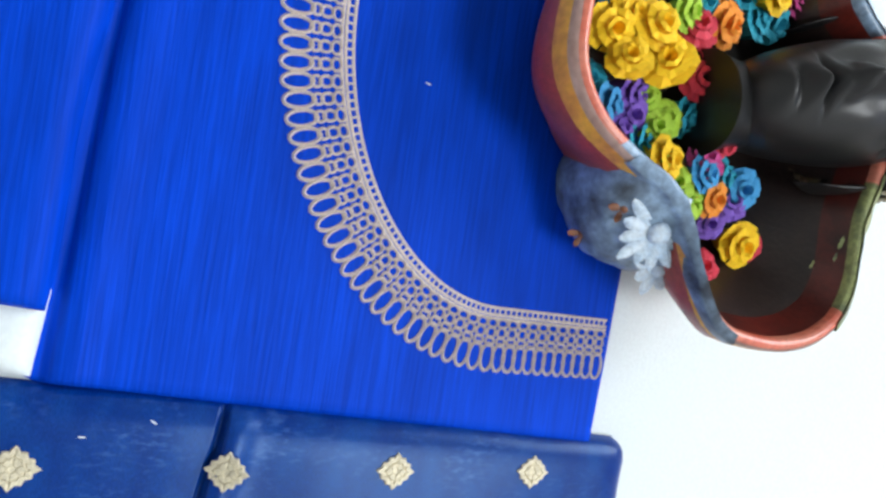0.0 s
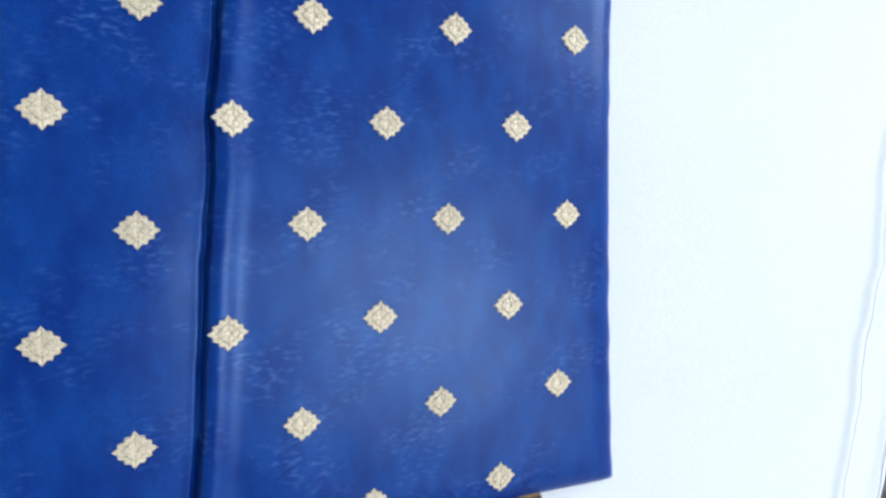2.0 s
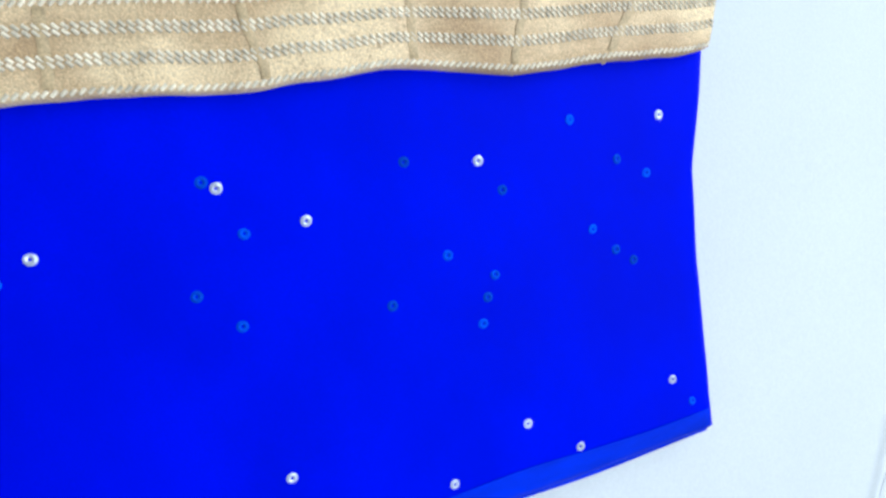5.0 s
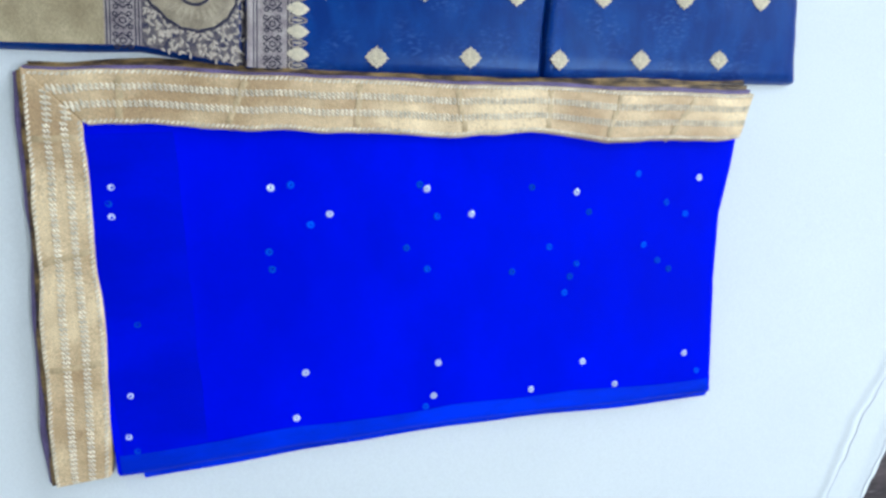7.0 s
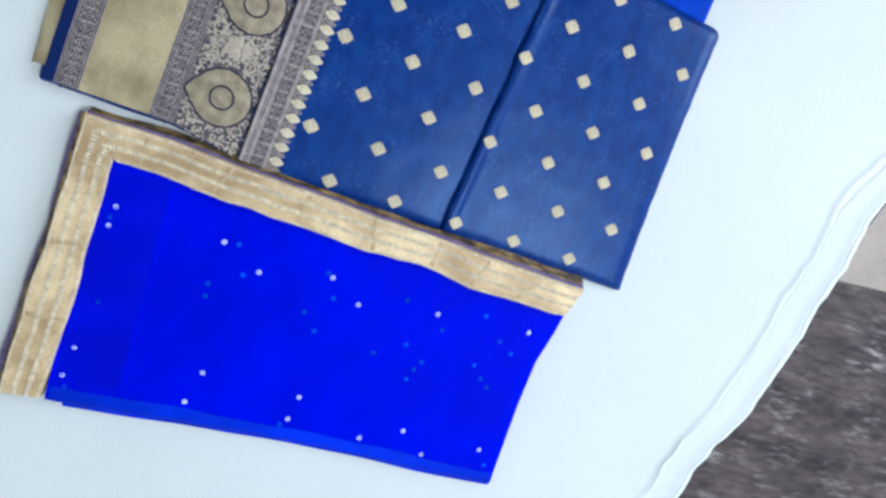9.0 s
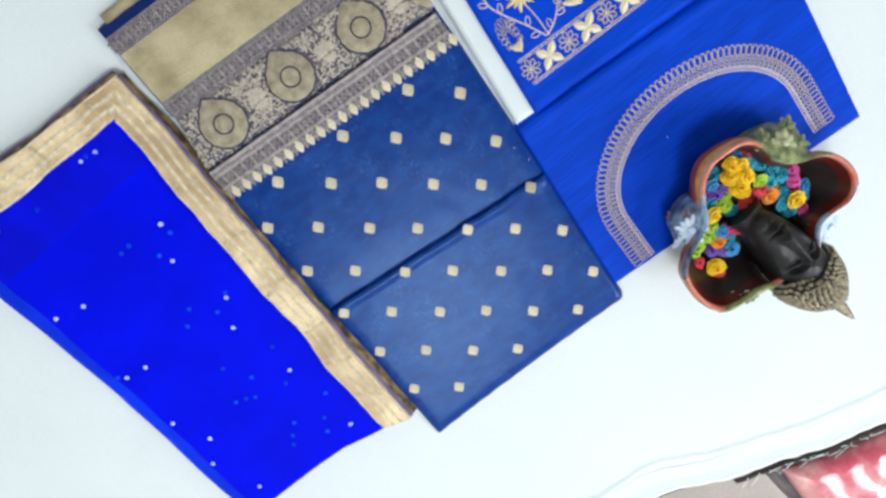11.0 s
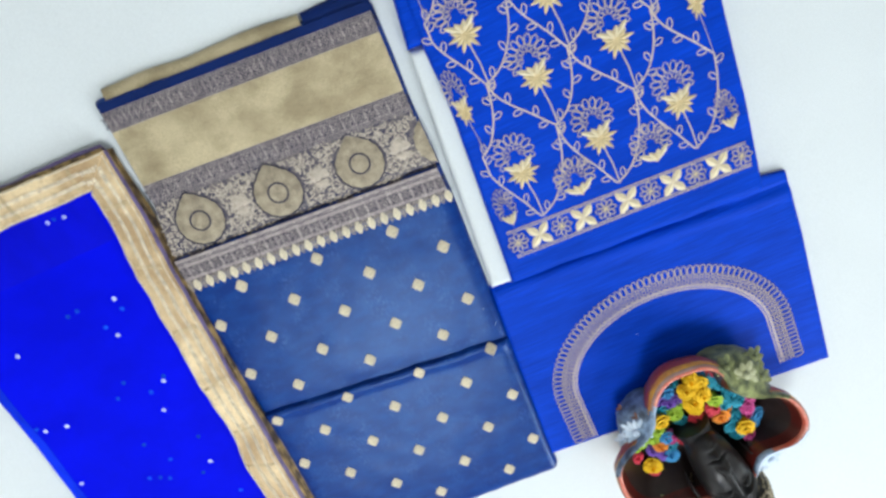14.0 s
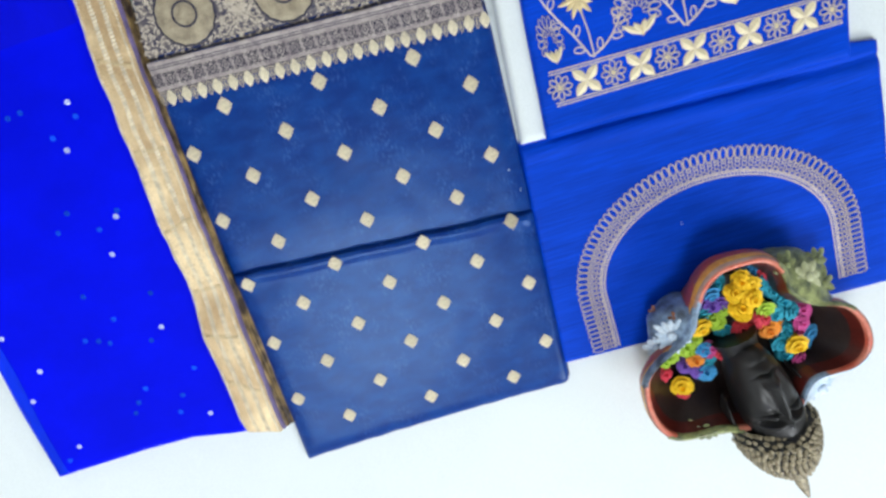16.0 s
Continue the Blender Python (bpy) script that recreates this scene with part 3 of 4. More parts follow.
def stitched_flower(whole):
    """A flower of loops over solid petals, growing towards +y; one that is not whole stands on the border, with no star below."""
    bm = bmesh.new()
    for k in range(11):
        a = math.radians(-28 + 236 * k / 10)
        cx, cy = 0.0135 * math.cos(a), 0.026 + 0.0135 * math.sin(a)
        cord(bm, ring_pts(cx, cy, 0.0046, 0.0025, 0, a, 10), 0.0011, 0.0008, True)
    for k in range(7):
        a = math.radians(-10 + 200 * k / 6)
        cx, cy = 0.0068 * math.cos(a), 0.0255 + 0.0068 * math.sin(a)
        cord(bm, ring_pts(cx, cy, 0.0026, 0.0015, 0, a, 8), 0.0008, 0.0007, True)
    for a, l in ((38, 0.0170), (142, 0.0170), (66, 0.0105), (114, 0.0105)):
        petal(bm, 0, 0.009, l, 0.0050, math.radians(a), 0.0002, 0.0014, 2)
    for k in range(9 if whole else 0):
        a = math.radians(-25 + 230 * k / 8 + 180)
        petal(bm, 0, 0.0075, 0.0150 if k % 2 else 0.0115, 0.0040, a, 0.0003, 0.0013, 1, 4)
    petal(bm, 0, 0.0075, 0.0085, 0.0034, math.radians(90), 0.0004, 0.0013, 1, 4)
    if whole:
        cord(bm, [(0, -0.002, 0), (0.0012, -0.018, 0), (0.0004, -0.037, 0)], 0.0013, 0.0007)
    data = bpy.data.meshes.new("stitched_flower")
    bm.normal_update()
    bm.to_mesh(data)
    bm.free()
    for key in ("lilac_thread", "gold_stitch", "cream_thread"):
        data.materials.append(M[key])
    return data


def build_hem_piece():
    kurta = thing("embroidered_kurta_cloth", "folded royal blue silk with cream floral vine embroidery and border", "kurta")
    bm = bmesh.new()

    def right_edge(y):
        return lerp([(0.043, 0.2955), (0.129, 0.303), (0.238, 0.308), (0.5, 0.321)], y)

    def front(s, t):
        y0 = 0.0565 - 0.0135 * s
        y = y0 + t * (0.50 - y0)
        a = lerp([(0.056, 0.0465), (0.23, 0.060), (0.29, 0.060), (0.5, 0.072)], y)
        x = a + (right_edge(y) - a) * s + 0.0012 * wob(s, y, 18, 8) * (s in (0, 1))
        d = min(s * 0.25, (1 - s) * 0.25, t * 0.44)
        y += 0.0015 * wob(x, 0, 25, 6) * (t < 0.02)
        return (x, y, 0.0095 + (hem_piece_z(x, y) - 0.0095) * swell(d, 0.004))

    grid(bm, front, steps(50), steps(90))
    # the rim goes down to what lies below
    part("front_layer", bm, M["royal"], kurta)
    bm = bmesh.new()

    def back(s, t):
        y = 0.293 - 0.01 * s + t * 0.21
        x = lerp([(0.29, 0.046), (0.35, 0.055), (0.5, 0.066)], y) + s * 0.2
        d = min(s * 0.2, t * 0.21)
        return (x, y, 0.0125 * swell(d, 0.004))

    grid(bm, back, steps(20), steps(24))
    part("back_layer", bm, M["royal"], kurta)
    bm = bmesh.new()

    def body(s, t):
        y = 0.06 + t * 0.43
        a = lerp([(0.056, 0.049), (0.29, 0.062), (0.5, 0.074)], y)
        x = a + (right_edge(y) - 0.002 - a) * s
        return (x, y, 0.0125 * swell(min(s, 1 - s) * 0.25, 0.003))

    grid(bm, body, steps(12), steps(12))
    part("inner_fold", bm, M["royal"], kurta)

    def band(t, off):
        x = 0.0655 + 0.2205 * t
        y = 0.0935 - 0.0095 * t + off * (1.06 - 0.14 * t)
        return x, y, hem_piece_z(x, y) + 0.0003

    bm = bmesh.new()
    for off in (-0.0128, -0.0108, 0.0108, 0.0128):
        cord(bm, [band(-0.02 + 1.04 * i / 40, off) for i in range(41)], 0.0011, 0.0007)
    part("border_cord", bm, M["lilac_thread"], kurta, "double beige cord border")
    ros = bmesh.new()
    for k in range(8):
        a = k * math.pi / 4
        cord(ros, ring_pts(0.0064 * math.cos(a), 0.0064 * math.sin(a), 0.0034, 0.0021, 0, a, 10), 0.0012, 0.0008, True)
    for k in range(6):
        petal(ros, 0, 0, 0.0026, 0.0022, k * math.pi / 3, 0, 0.0012, 1, 3)
    ros_data = bpy.data.meshes.new("border_rosette")
    ros.to_mesh(ros_data)
    ros.free()
    star = bmesh.new()
    for k in range(4):
        petal(star, 0, 0, 0.0142, 0.0082, math.pi / 4 + k * math.pi / 2, 0, 0.0016, 1)
    for k in range(4):
        petal(star, 0, 0, 0.0045, 0.0016, k * math.pi / 2, 0.0002, 0.0008, 0, 3)
    star_data = bpy.data.meshes.new("border_star")
    star.to_mesh(star_data)
    star.free()
    for data in (ros_data, star_data):
        data.materials.append(M["lilac_thread"])
        data.materials.append(M["cream_thread"])
    for i in range(11):
        x, y, z = band(0.008 + 0.984 * i / 10, 0)
        shared("border_star" if i % 2 else "border_rosette", star_data if i % 2 else ros_data, kurta, pose(x, y, z, 0, 0, -3))
    # ogee lattice of vines, from node to node
    levels = [0.109, 0.182, 0.240, 0.306, 0.368, 0.437]
    nodes_at = [[0.097 + 0.0752 * i if k % 2 == 0 else 0.0663 + 0.0735 * i for i in range(3 if k % 2 == 0 else 4)] for k in range(6)]
    for k in range(5):
        for x0 in nodes_at[k]:
            for x1 in nodes_at[k + 1]:
                if abs(x1 - x0) > 0.06 or max(x0, x1) > 0.297:
                    continue
                bm = bmesh.new()
                y0, y1 = levels[k], levels[k + 1]
                run = []
                for i in range(25):
                    t = i / 24
                    ex, ey = math.sin(math.pi / 2 * t), 1 - math.cos(math.pi / 2 * t)
                    if x1 > x0:
                        x, y = x0 + (x1 - x0) * (0.85 * ex + 0.15 * t), y0 + (y1 - y0) * (0.85 * ey + 0.15 * t)
                    else:
                        x = x0 + (x1 - x0) * (0.35 * ex + 0.65 * t) + 0.0022 * math.sin(2 * math.pi * t)
                        y = y0 + (y1 - y0) * (0.45 * ey + 0.55 * t) + 0.0030 * math.sin(math.pi * t) ** 2
                    x = min(max(x, 0.069), 0.292)
                    run.append((x, y, hem_piece_z(x, y) + 0.0003))
                cord(bm, run, 0.0015, 0.0008)
                for i, flip in ((3, 1), (7, -1), (11, 1), (15, -1), (19, 1), (22, -1)):
                    p, q = run[i], run[i + 1]
                    a = math.atan2(q[1] - p[1], q[0] - p[0]) + flip * 0.9
                    cord(bm, ring_pts(p[0] + 0.0050 * math.cos(a), p[1] + 0.0050 * math.sin(a), 0.0042, 0.0023, p[2], a, 10), 0.0011, 0.0007, True)
                part("vine", bm, M["lilac_thread"], kurta)
    whole, low = stitched_flower(True), stitched_flower(False)
    for k, level in enumerate([0.0665] + levels[:-1]):
        for x in nodes_at[1] if k % 2 == 0 else nodes_at[0]:
            x, y = min(max(x, 0.0705), 0.2845), level + 0.0372
            edge = x < 0.075 or x > 0.280
            m = pose(x, y, hem_piece_z(x, y) + 0.0004, 0, 0, 3) @ Matrix.Diagonal((0.55 if edge else 1.06, 1.04, 1, 1))
            shared("stitched_flower", whole if k else low, kurta, m)


build_hem_piece()


def build_lining():
    bm = bmesh.new()

    def at(s, t):
        y = 0.0575 + 0.2345 * t
        a = lerp([(0.057, 0.0255), (0.292, 0.0465)], y)
        b = lerp([(0.057, 0.052), (0.292, 0.066)], y)
        return (a + (b - a) * s, y - 0.002 * s, 0.0002 + 0.0088 * swell(min(s * 0.024, t * 0.23, (1 - t) * 0.23), 0.005))

    grid(bm, at, steps(10), steps(40))
    tagged(mesh_object("lining_cloth", bm, M["sheet"]), "folded white lining cloth beneath the blue silk", "lining")


build_lining()

# ---- chiffon dupatta with gold border ----
INNER = [(-0.122, -0.291), (-0.023, -0.288), (0.033, -0.281), (0.079, -0.281), (0.129, -0.278), (0.189, -0.274), (0.254, -0.270), (0.30, -0.267), (0.36, -0.264)]
OUTER = [(-0.122, -0.2595), (-0.022, -0.254), (0.056, -0.250), (0.12, -0.246), (0.193, -0.242), (0.253, -0.238), (0.33, -0.235)]


def chiffon_z(x, y):
    return 0.0115 + 0.0010 * wob(x, y, 9, 11) + 0.0004 * wob(x, y, 30, 12)


def tape_wave(y):
    return 0.0040 * wob(0, y, 17, 13) + 0.0014 * wob(0, y, 50, 14)


def build_chiffon():
    dup = thing("chiffon_dupatta", "folded royal blue chiffon dupatta with gold zari border and sequins", "dupatta")
    bm = bmesh.new()

    def at(s, t):
        right = lerp([(0, -0.122), (0.15, -0.117), (0.32, -0.109), (0.55, -0.107), (1, -0.1075)], t)
        y = right + s * (0.310 - right)
        a = lerp(INNER, y) + 0.012
        b = lerp([(-0.107, -0.4825), (0.0, -0.480), (0.1, -0.477), (0.2, -0.479), (0.30, -0.483)], y) + 0.001 * wob(0, y, 20, 3)
        x = a + (b - a) * t
        d = min(s * 0.4, (1 - t) * 0.2)
        return (x, y, chiffon_z(x, y) * swell(d, 0.007) + 0.0001)

    grid(bm, at, steps(90), steps(60))
    part("folded_chiffon", bm, M["chiffon"], dup)

    bm = bmesh.new()
    grid(bm, lambda s, t: tuple(Vector(at(s, 0.925 + 0.073 * t + 0.012 * wob(s, 0, 6) * (1 - t))) + Vector((0, 0, 0.0004))), [0.004 + 0.99 * i / 90 for i in range(91)], [i / 8 for i in range(9)])
    part("sheer_edge", bm, M["chiffon_thin"], dup, "sheer lighter blue fold edge")
    bm = bmesh.new()
    grid(bm, lambda s, t: (-0.272 - 0.206 * s, 0.306 - 0.052 * t + 0.002 * wob(s, 0, 5, t), chiffon_z(-0.272 - 0.206 * s, 0.306 - 0.052 * t) * swell((1 - s) * 0.2, 0.007) + 0.0004 * (1 - t ** 8)),
         [i / 50 for i in range(51)], [i / 12 for i in range(13)])
    part("turned_hem", bm, M["chiffon_deep"], dup, "deeper blue doubled hem band")
    bm = bmesh.new()

    def hem_layer(s, t):
        y = -0.1065 + s * 0.405
        b = lerp([(-0.107, -0.4825), (0.0, -0.480), (0.1, -0.477), (0.2, -0.479), (0.30, -0.483)], y) + 0.0015 * wob(0, y, 14, 3)
        return (b + 0.008 - 0.0128 * t - 0.0015 * wob(0, y, 9, 8) * t, y - 0.001 * t, 0.0045 * (1 - t) + 0.0012)

    grid(bm, hem_layer, [i / 80 for i in range(81)], [i / 5 for i in range(6)])
    part("lower_layer", bm, M["chiffon_thin"], dup, "thin lighter blue under layer")

    def long_tape(grow_in, grow_out, z0, seed):
        def fn(s, t):
            y = -0.124 + s * 0.453
            puff = 1 - 0.3 * max(0, (y - 0.2) / 0.13)
            a = lerp(OUTER, y) + grow_out * (0.75 + 0.6 * max(0, (0.08 - y) / 0.2) + 0.5 * wob(0, y, 14, seed)) + 0.5 * tape_wave(y)
            b = lerp(INNER, y) - grow_in + tape_wave(y)
            if y > 0.300:
                b = max(b, lerp(INNER, 0.300) + (y - 0.300) * 1.08)
            x = a + (b - a) * t
            y += 0.010 * t * (1 - s) - 0.1 * grow_out
            ripple = 0.0012 * wob(x * 0.4, y, 34, 20 + seed) + 0.0007 * wob(x, y, 70, 21)
            return (x, y, z0 * puff * swell(min(t, 1 - t) * 0.03 + 0.0005, 0.0016) + ripple)
        return fn

    def short_tape(grow, z0, seed):
        def fn(s, t):
            x = -0.235 - s * 0.2425
            inner = lerp([(-0.475, 0.313), (-0.391, 0.305), (-0.33, 0.304), (-0.267, 0.3005)], x) + 0.5 * tape_wave(x + 5)
            outer = lerp([(-0.468, 0.3445), (-0.442, 0.344), (-0.354, 0.337), (-0.291, 0.333), (-0.235, 0.329)], x) + grow + 0.6 * tape_wave(x + seed)
            inner = max(inner, 0.329 - (-0.235 - x) * 0.92)
            y = inner + (max(outer, inner) - inner) * t
            return (x - 0.002 * t, y, z0 * swell(min(t, 1 - t) * 0.03 + 0.0005, 0.0016) + 0.0011 * wob(x, y * 0.4, 34, 30))
        return fn

    us = [i / 150 for i in range(151)]
    ts = [0, 0.03, 0.08, 0.2, 0.35, 0.5, 0.65, 0.8, 0.92, 0.97, 1]
    for fn, mat, label in ((long_tape(-0.012, 0.0075, 0.0045, 2.0), "under_tape", "dark lower layer of the folded border"),
                           (long_tape(-0.012, 0.0060, 0.0075, 5.0), "under_tape", "dark lower layer of the folded border"),
                           (long_tape(-0.012, 0.0042, 0.0105, 7.0), "under_tape", "dark lower layer of the folded border"),
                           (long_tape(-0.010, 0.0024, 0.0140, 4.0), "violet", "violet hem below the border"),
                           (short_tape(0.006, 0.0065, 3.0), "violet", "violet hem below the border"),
                           (short_tape(0.0032, 0.010, 6.0), "under_tape", "dark lower layer of the folded border")):
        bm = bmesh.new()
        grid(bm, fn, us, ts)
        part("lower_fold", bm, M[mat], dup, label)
    for fn, count, axis in ((long_tape(0, 0, 0.0172, 0.0), 165, 0), (short_tape(0, 0.0128, 0.0), 84, 1)):
        bm = bmesh.new()
        grid(bm, fn, us, ts)
        tape = part("border_tape", bm, M["gold_tape"], dup, "woven gold zari border tape")
        bm = bmesh.new()
        for row in (0.07, 0.30, 0.36, 0.60, 0.66, 0.93):
            for i in range(count):
                s = (i + 0.5) / count
                lean = 0.35 / count * (1 if round(row * 100) % 2 else -1)
                wide = (Vector(fn(s, 0)) - Vector(fn(s, 1))).xy.length
                ratio = 0.0318 / max(wide, 0.0001)
                if ratio < 1.12:
                    ratio = 1.0
                t = row * ratio if axis == 0 else 1 - (1 - row) * ratio
                if not 0.03 < t < 0.97:
                    continue
                a, b = Vector(fn(s - lean, t - 0.028 * ratio)), Vector(fn(s + lean, t + 0.028 * ratio))
                if (a - b).length < 0.0008:
                    continue
                up = Vector((0, 0, 0.0003))
                cord(bm, [tuple(a + up), tuple(b + up)], 0.0013, 0.0006)
        # Brown strips across the tape, painting in the shade of its folds.
        for s0 in ((0.09, 0.22, 0.33, 0.47, 0.60, 0.74, 0.89) if axis == 0 else (0.16, 0.42, 0.7)):
            mark = bmesh.new()
            slant = 0.09 * wob(s0, 0, 40)
            cord(mark, [tuple(Vector(fn(s0 + slant * t / 8 + 0.004 * wob(s0, t, 3), t / 8)) + Vector((0, 0, 0.0004))) for t in range(9)], 0.0036 + 0.0016 * wob(s0, 4, 30), 0.0003)
            part("crease", mark, M["crease"], tape, "brown fold shading painted on the tape")
        tagged(part("zari_stitches", bm, M["gold_thread"], tape, "bright gold slanting stitches"), kind="stuff")
    # sequins, and those that show dimly through the upper layer
    bm = bmesh.new()
    outer = [bm.verts.new((0.0023 * math.cos(a), 0.0023 * math.sin(a), 0)) for a in [k * math.pi / 7 for k in range(14)]]
    mid = [bm.verts.new((0.0014 * math.cos(a), 0.0014 * math.sin(a), 0.0004)) for a in [k * math.pi / 7 for k in range(14)]]
    inn = [bm.verts.new((0.0006 * math.cos(a), 0.0006 * math.sin(a), 0.0001)) for a in [k * math.pi / 7 for k in range(14)]]
    for k in range(14):
        for a, b in ((outer, mid), (mid, inn)):
            bm.faces.new((a[k], a[(k + 1) % 14], b[(k + 1) % 14], b[k]))
    disc = bpy.data.meshes.new("sequin")
    bm.to_mesh(disc)
    bm.free()
    veiled = disc.copy()
    disc.materials.append(M["sequin"])
    veiled.materials.append(M["ghost"])
    bright = [(-0.302, 0.292), (-0.319, 0.294), (-0.307, 0.205), (-0.313, 0.109), (-0.321, 0.006), (-0.316, -0.087), (-0.325, 0.171), (-0.331, 0.080),
              (-0.426, 0.193), (-0.430, 0.106), (-0.442, 0.001), (-0.445, -0.080),
              (-0.428, 0.297), (-0.453, 0.110), (-0.458, 0.040), (-0.462, -0.024), (-0.454, 0.301), (-0.456, 0.201)]
    dim = [(-0.310, 0.1135), (-0.341, -0.077), (-0.357, 0.208), (-0.365, 0.111), (-0.380, -0.065), (-0.311, 0.295), (-0.306, 0.193), (-0.316, 0.038), (-0.311, -0.040), (-0.332, -0.062), (-0.331, 0.183), (-0.346, 0.209), (-0.350, 0.124),
           (-0.357, 0.026), (-0.335, -0.003), (-0.361, -0.045), (-0.373, -0.056), (-0.370, 0.006), (-0.379, 0.011), (-0.390, 0.015), (-0.331, 0.103),
           (-0.372, 0.053), (-0.384, 0.288), (-0.460, 0.116), (-0.464, 0.297), (-0.460, -0.091)]
    for spots, data, label in ((bright, disc, ""), (dim, veiled, "sequin veiled by the blue chiffon")):
        for x, y in spots:
            ob = shared("sequin", data, dup, pose(x, y, chiffon_z(x, y) + 0.0002, 12 * wob(x, y, 90), 12 * wob(y, x, 90), 0))
            if label:
                tagged(ob, label)


build_chiffon()

# ---- pinched clay bowl ----
BOWL = (0.165, -0.155)
RIM = [(-180, 0.099), (-170, 0.104), (-159, 0.110), (-148, 0.113), (-140, 0.110), (-133, 0.099), (-125, 0.087), (-105, 0.084), (-90, 0.086), (-75, 0.082),
       (-60, 0.068), (-50, 0.066), (-42, 0.073), (-32, 0.094), (-21, 0.099), (-7, 0.092), (7, 0.080), (18, 0.059), (33, 0.052), (52, 0.054), (63, 0.069), (77, 0.077),
       (92, 0.077), (105, 0.079), (118, 0.075), (130, 0.068), (147, 0.061), (160, 0.064), (170, 0.077), (180, 0.099)]
RIM_Z = 0.056


def rim_r(a):
    d = (math.degrees(a) + 180) % 360 - 180
    return sum(lerp(RIM, (d + k + 180) % 360 - 180) for k in (-5, -2.5, 0, 2.5, 5)) / 5


def bowl_loop(k, n, grow, blend, z):
    """A point of the pot's wall: blend 0 is the round base, 1 the pinched rim."""
    a = 2 * math.pi * k / n
    if grow > 0:
        grow *= 0.22 + 0.78 * math.exp(-((math.degrees(a) - 104) / 26) ** 2)
    r = 0.054 * (1 - blend) + (rim_r(a) + grow) * blend
    return (BOWL[0] + r * math.cos(a), BOWL[1] + r * math.sin(a), z)


def bowl_band(name, profile, mat, parent, label, close=False):
    bm = bmesh.new()
    n = 144
    loops = [[bm.verts.new(bowl_loop(k, n, g, b, z)) for k in range(n)] for g, b, z in profile]
    for a, b in zip(loops, loops[1:]):
        for k in range(n):
            bm.faces.new((a[k], a[(k + 1) % n], b[(k + 1) % n], b[k]))
    if close:
        bm.faces.new(loops[-1])
    return part(name, bm, M[mat], parent, label)


def paddle(bm, cx, cy, length, width, turn, z, rise, mat=0, n=6):
    """A round-ended clay petal with a raised middle rib."""
    c, s = math.cos(turn), math.sin(turn)
    rows = []
    for i in range(n + 1):
        t = i / n
        w = width / 2 * math.sqrt(max(0.0, math.sin(math.pi * min(1, 0.06 + 0.93 * t)))) * (0.55 + 0.45 * t)
        row = []
        for k, up in ((-1, 0.0), (-0.45, 0.9), (0, 0.65), (0.45, 0.9), (1, 0.0)):
            x, y = t * length, k * w
            row.append(bm.verts.new((cx + x * c - y * s, cy + x * s + y * c, z + rise * up * (0.35 + 0.65 * math.sin(math.pi * (0.1 + 0.8 * t))) - 0.2 * rise * t)))
        rows.append(row)
    for a, b in zip(rows, rows[1:]):
        for k in range(4):
            bm.faces.new((a[k], b[k], b[k + 1], a[k + 1])).material_index = mat


def daisy(parent, name, at, face, radius, petals, mats, label, leaf=None):
    """A raised clay flower that faces along face."""
    bm = bmesh.new()
    for k in range(petals):
        a = 2 * math.pi * k / petals
        paddle(bm, 0.10 * radius * math.cos(a), 0.10 * radius * math.sin(a), radius * (0.92 + 0.12 * math.sin(k * 2.3)), radius * (0.66 if petals < 10 else 0.44), a, 0.0, radius * 0.10)
    bmesh.ops.create_uvsphere(bm, u_segments=12, v_segments=8, radius=radius * 0.30, matrix=pose(0, 0, radius * 0.10) @ Matrix.Diagonal((1, 1, 0.6, 1)))
    ob = part(name, bm, mats, parent, label)
    ob.matrix_local = Matrix.Translation(at) @ Vector(face).to_track_quat("Z", "Y").to_matrix().to_4x4()
    return ob


PANELS = ((159, 26, "blue_grey", "blue-grey glazed panel"), (-127, 18, "leaf_green", "pale green glazed panel"),
          (36, 32, "leaf_green", "pale green glazed panel"), (-50, 26, "pale_blue", "pale blue glazed panel"))
PANEL_Z = [(0.0, 0.002), (0.3, 0.022), (0.6, 0.043), (0.85, 0.0545), (1.0, 0.0582)]
PANEL_R = [(0.002, 0.074), (0.015, 0.082), (0.027, 0.085), (0.038, 0.081), (0.048, 0.071), (0.0545, 0.061), (0.0582, 0.05)]


def panel_r(a, z, edge):
    """Radius of a moulded panel: the pot's wall at its edges, swelling out between them."""
    blend = lerp([(0.0, 0.0), (0.016, 0.35), (0.032, 0.66), (0.046, 0.92), (0.051, 1.0)], z)
    wall = 0.054 * (1 - blend) + rim_r(a) * blend + 0.0012 - 0.004 * (z > 0.057)
    return wall + max(0.0, lerp(PANEL_R, z) - wall) * edge


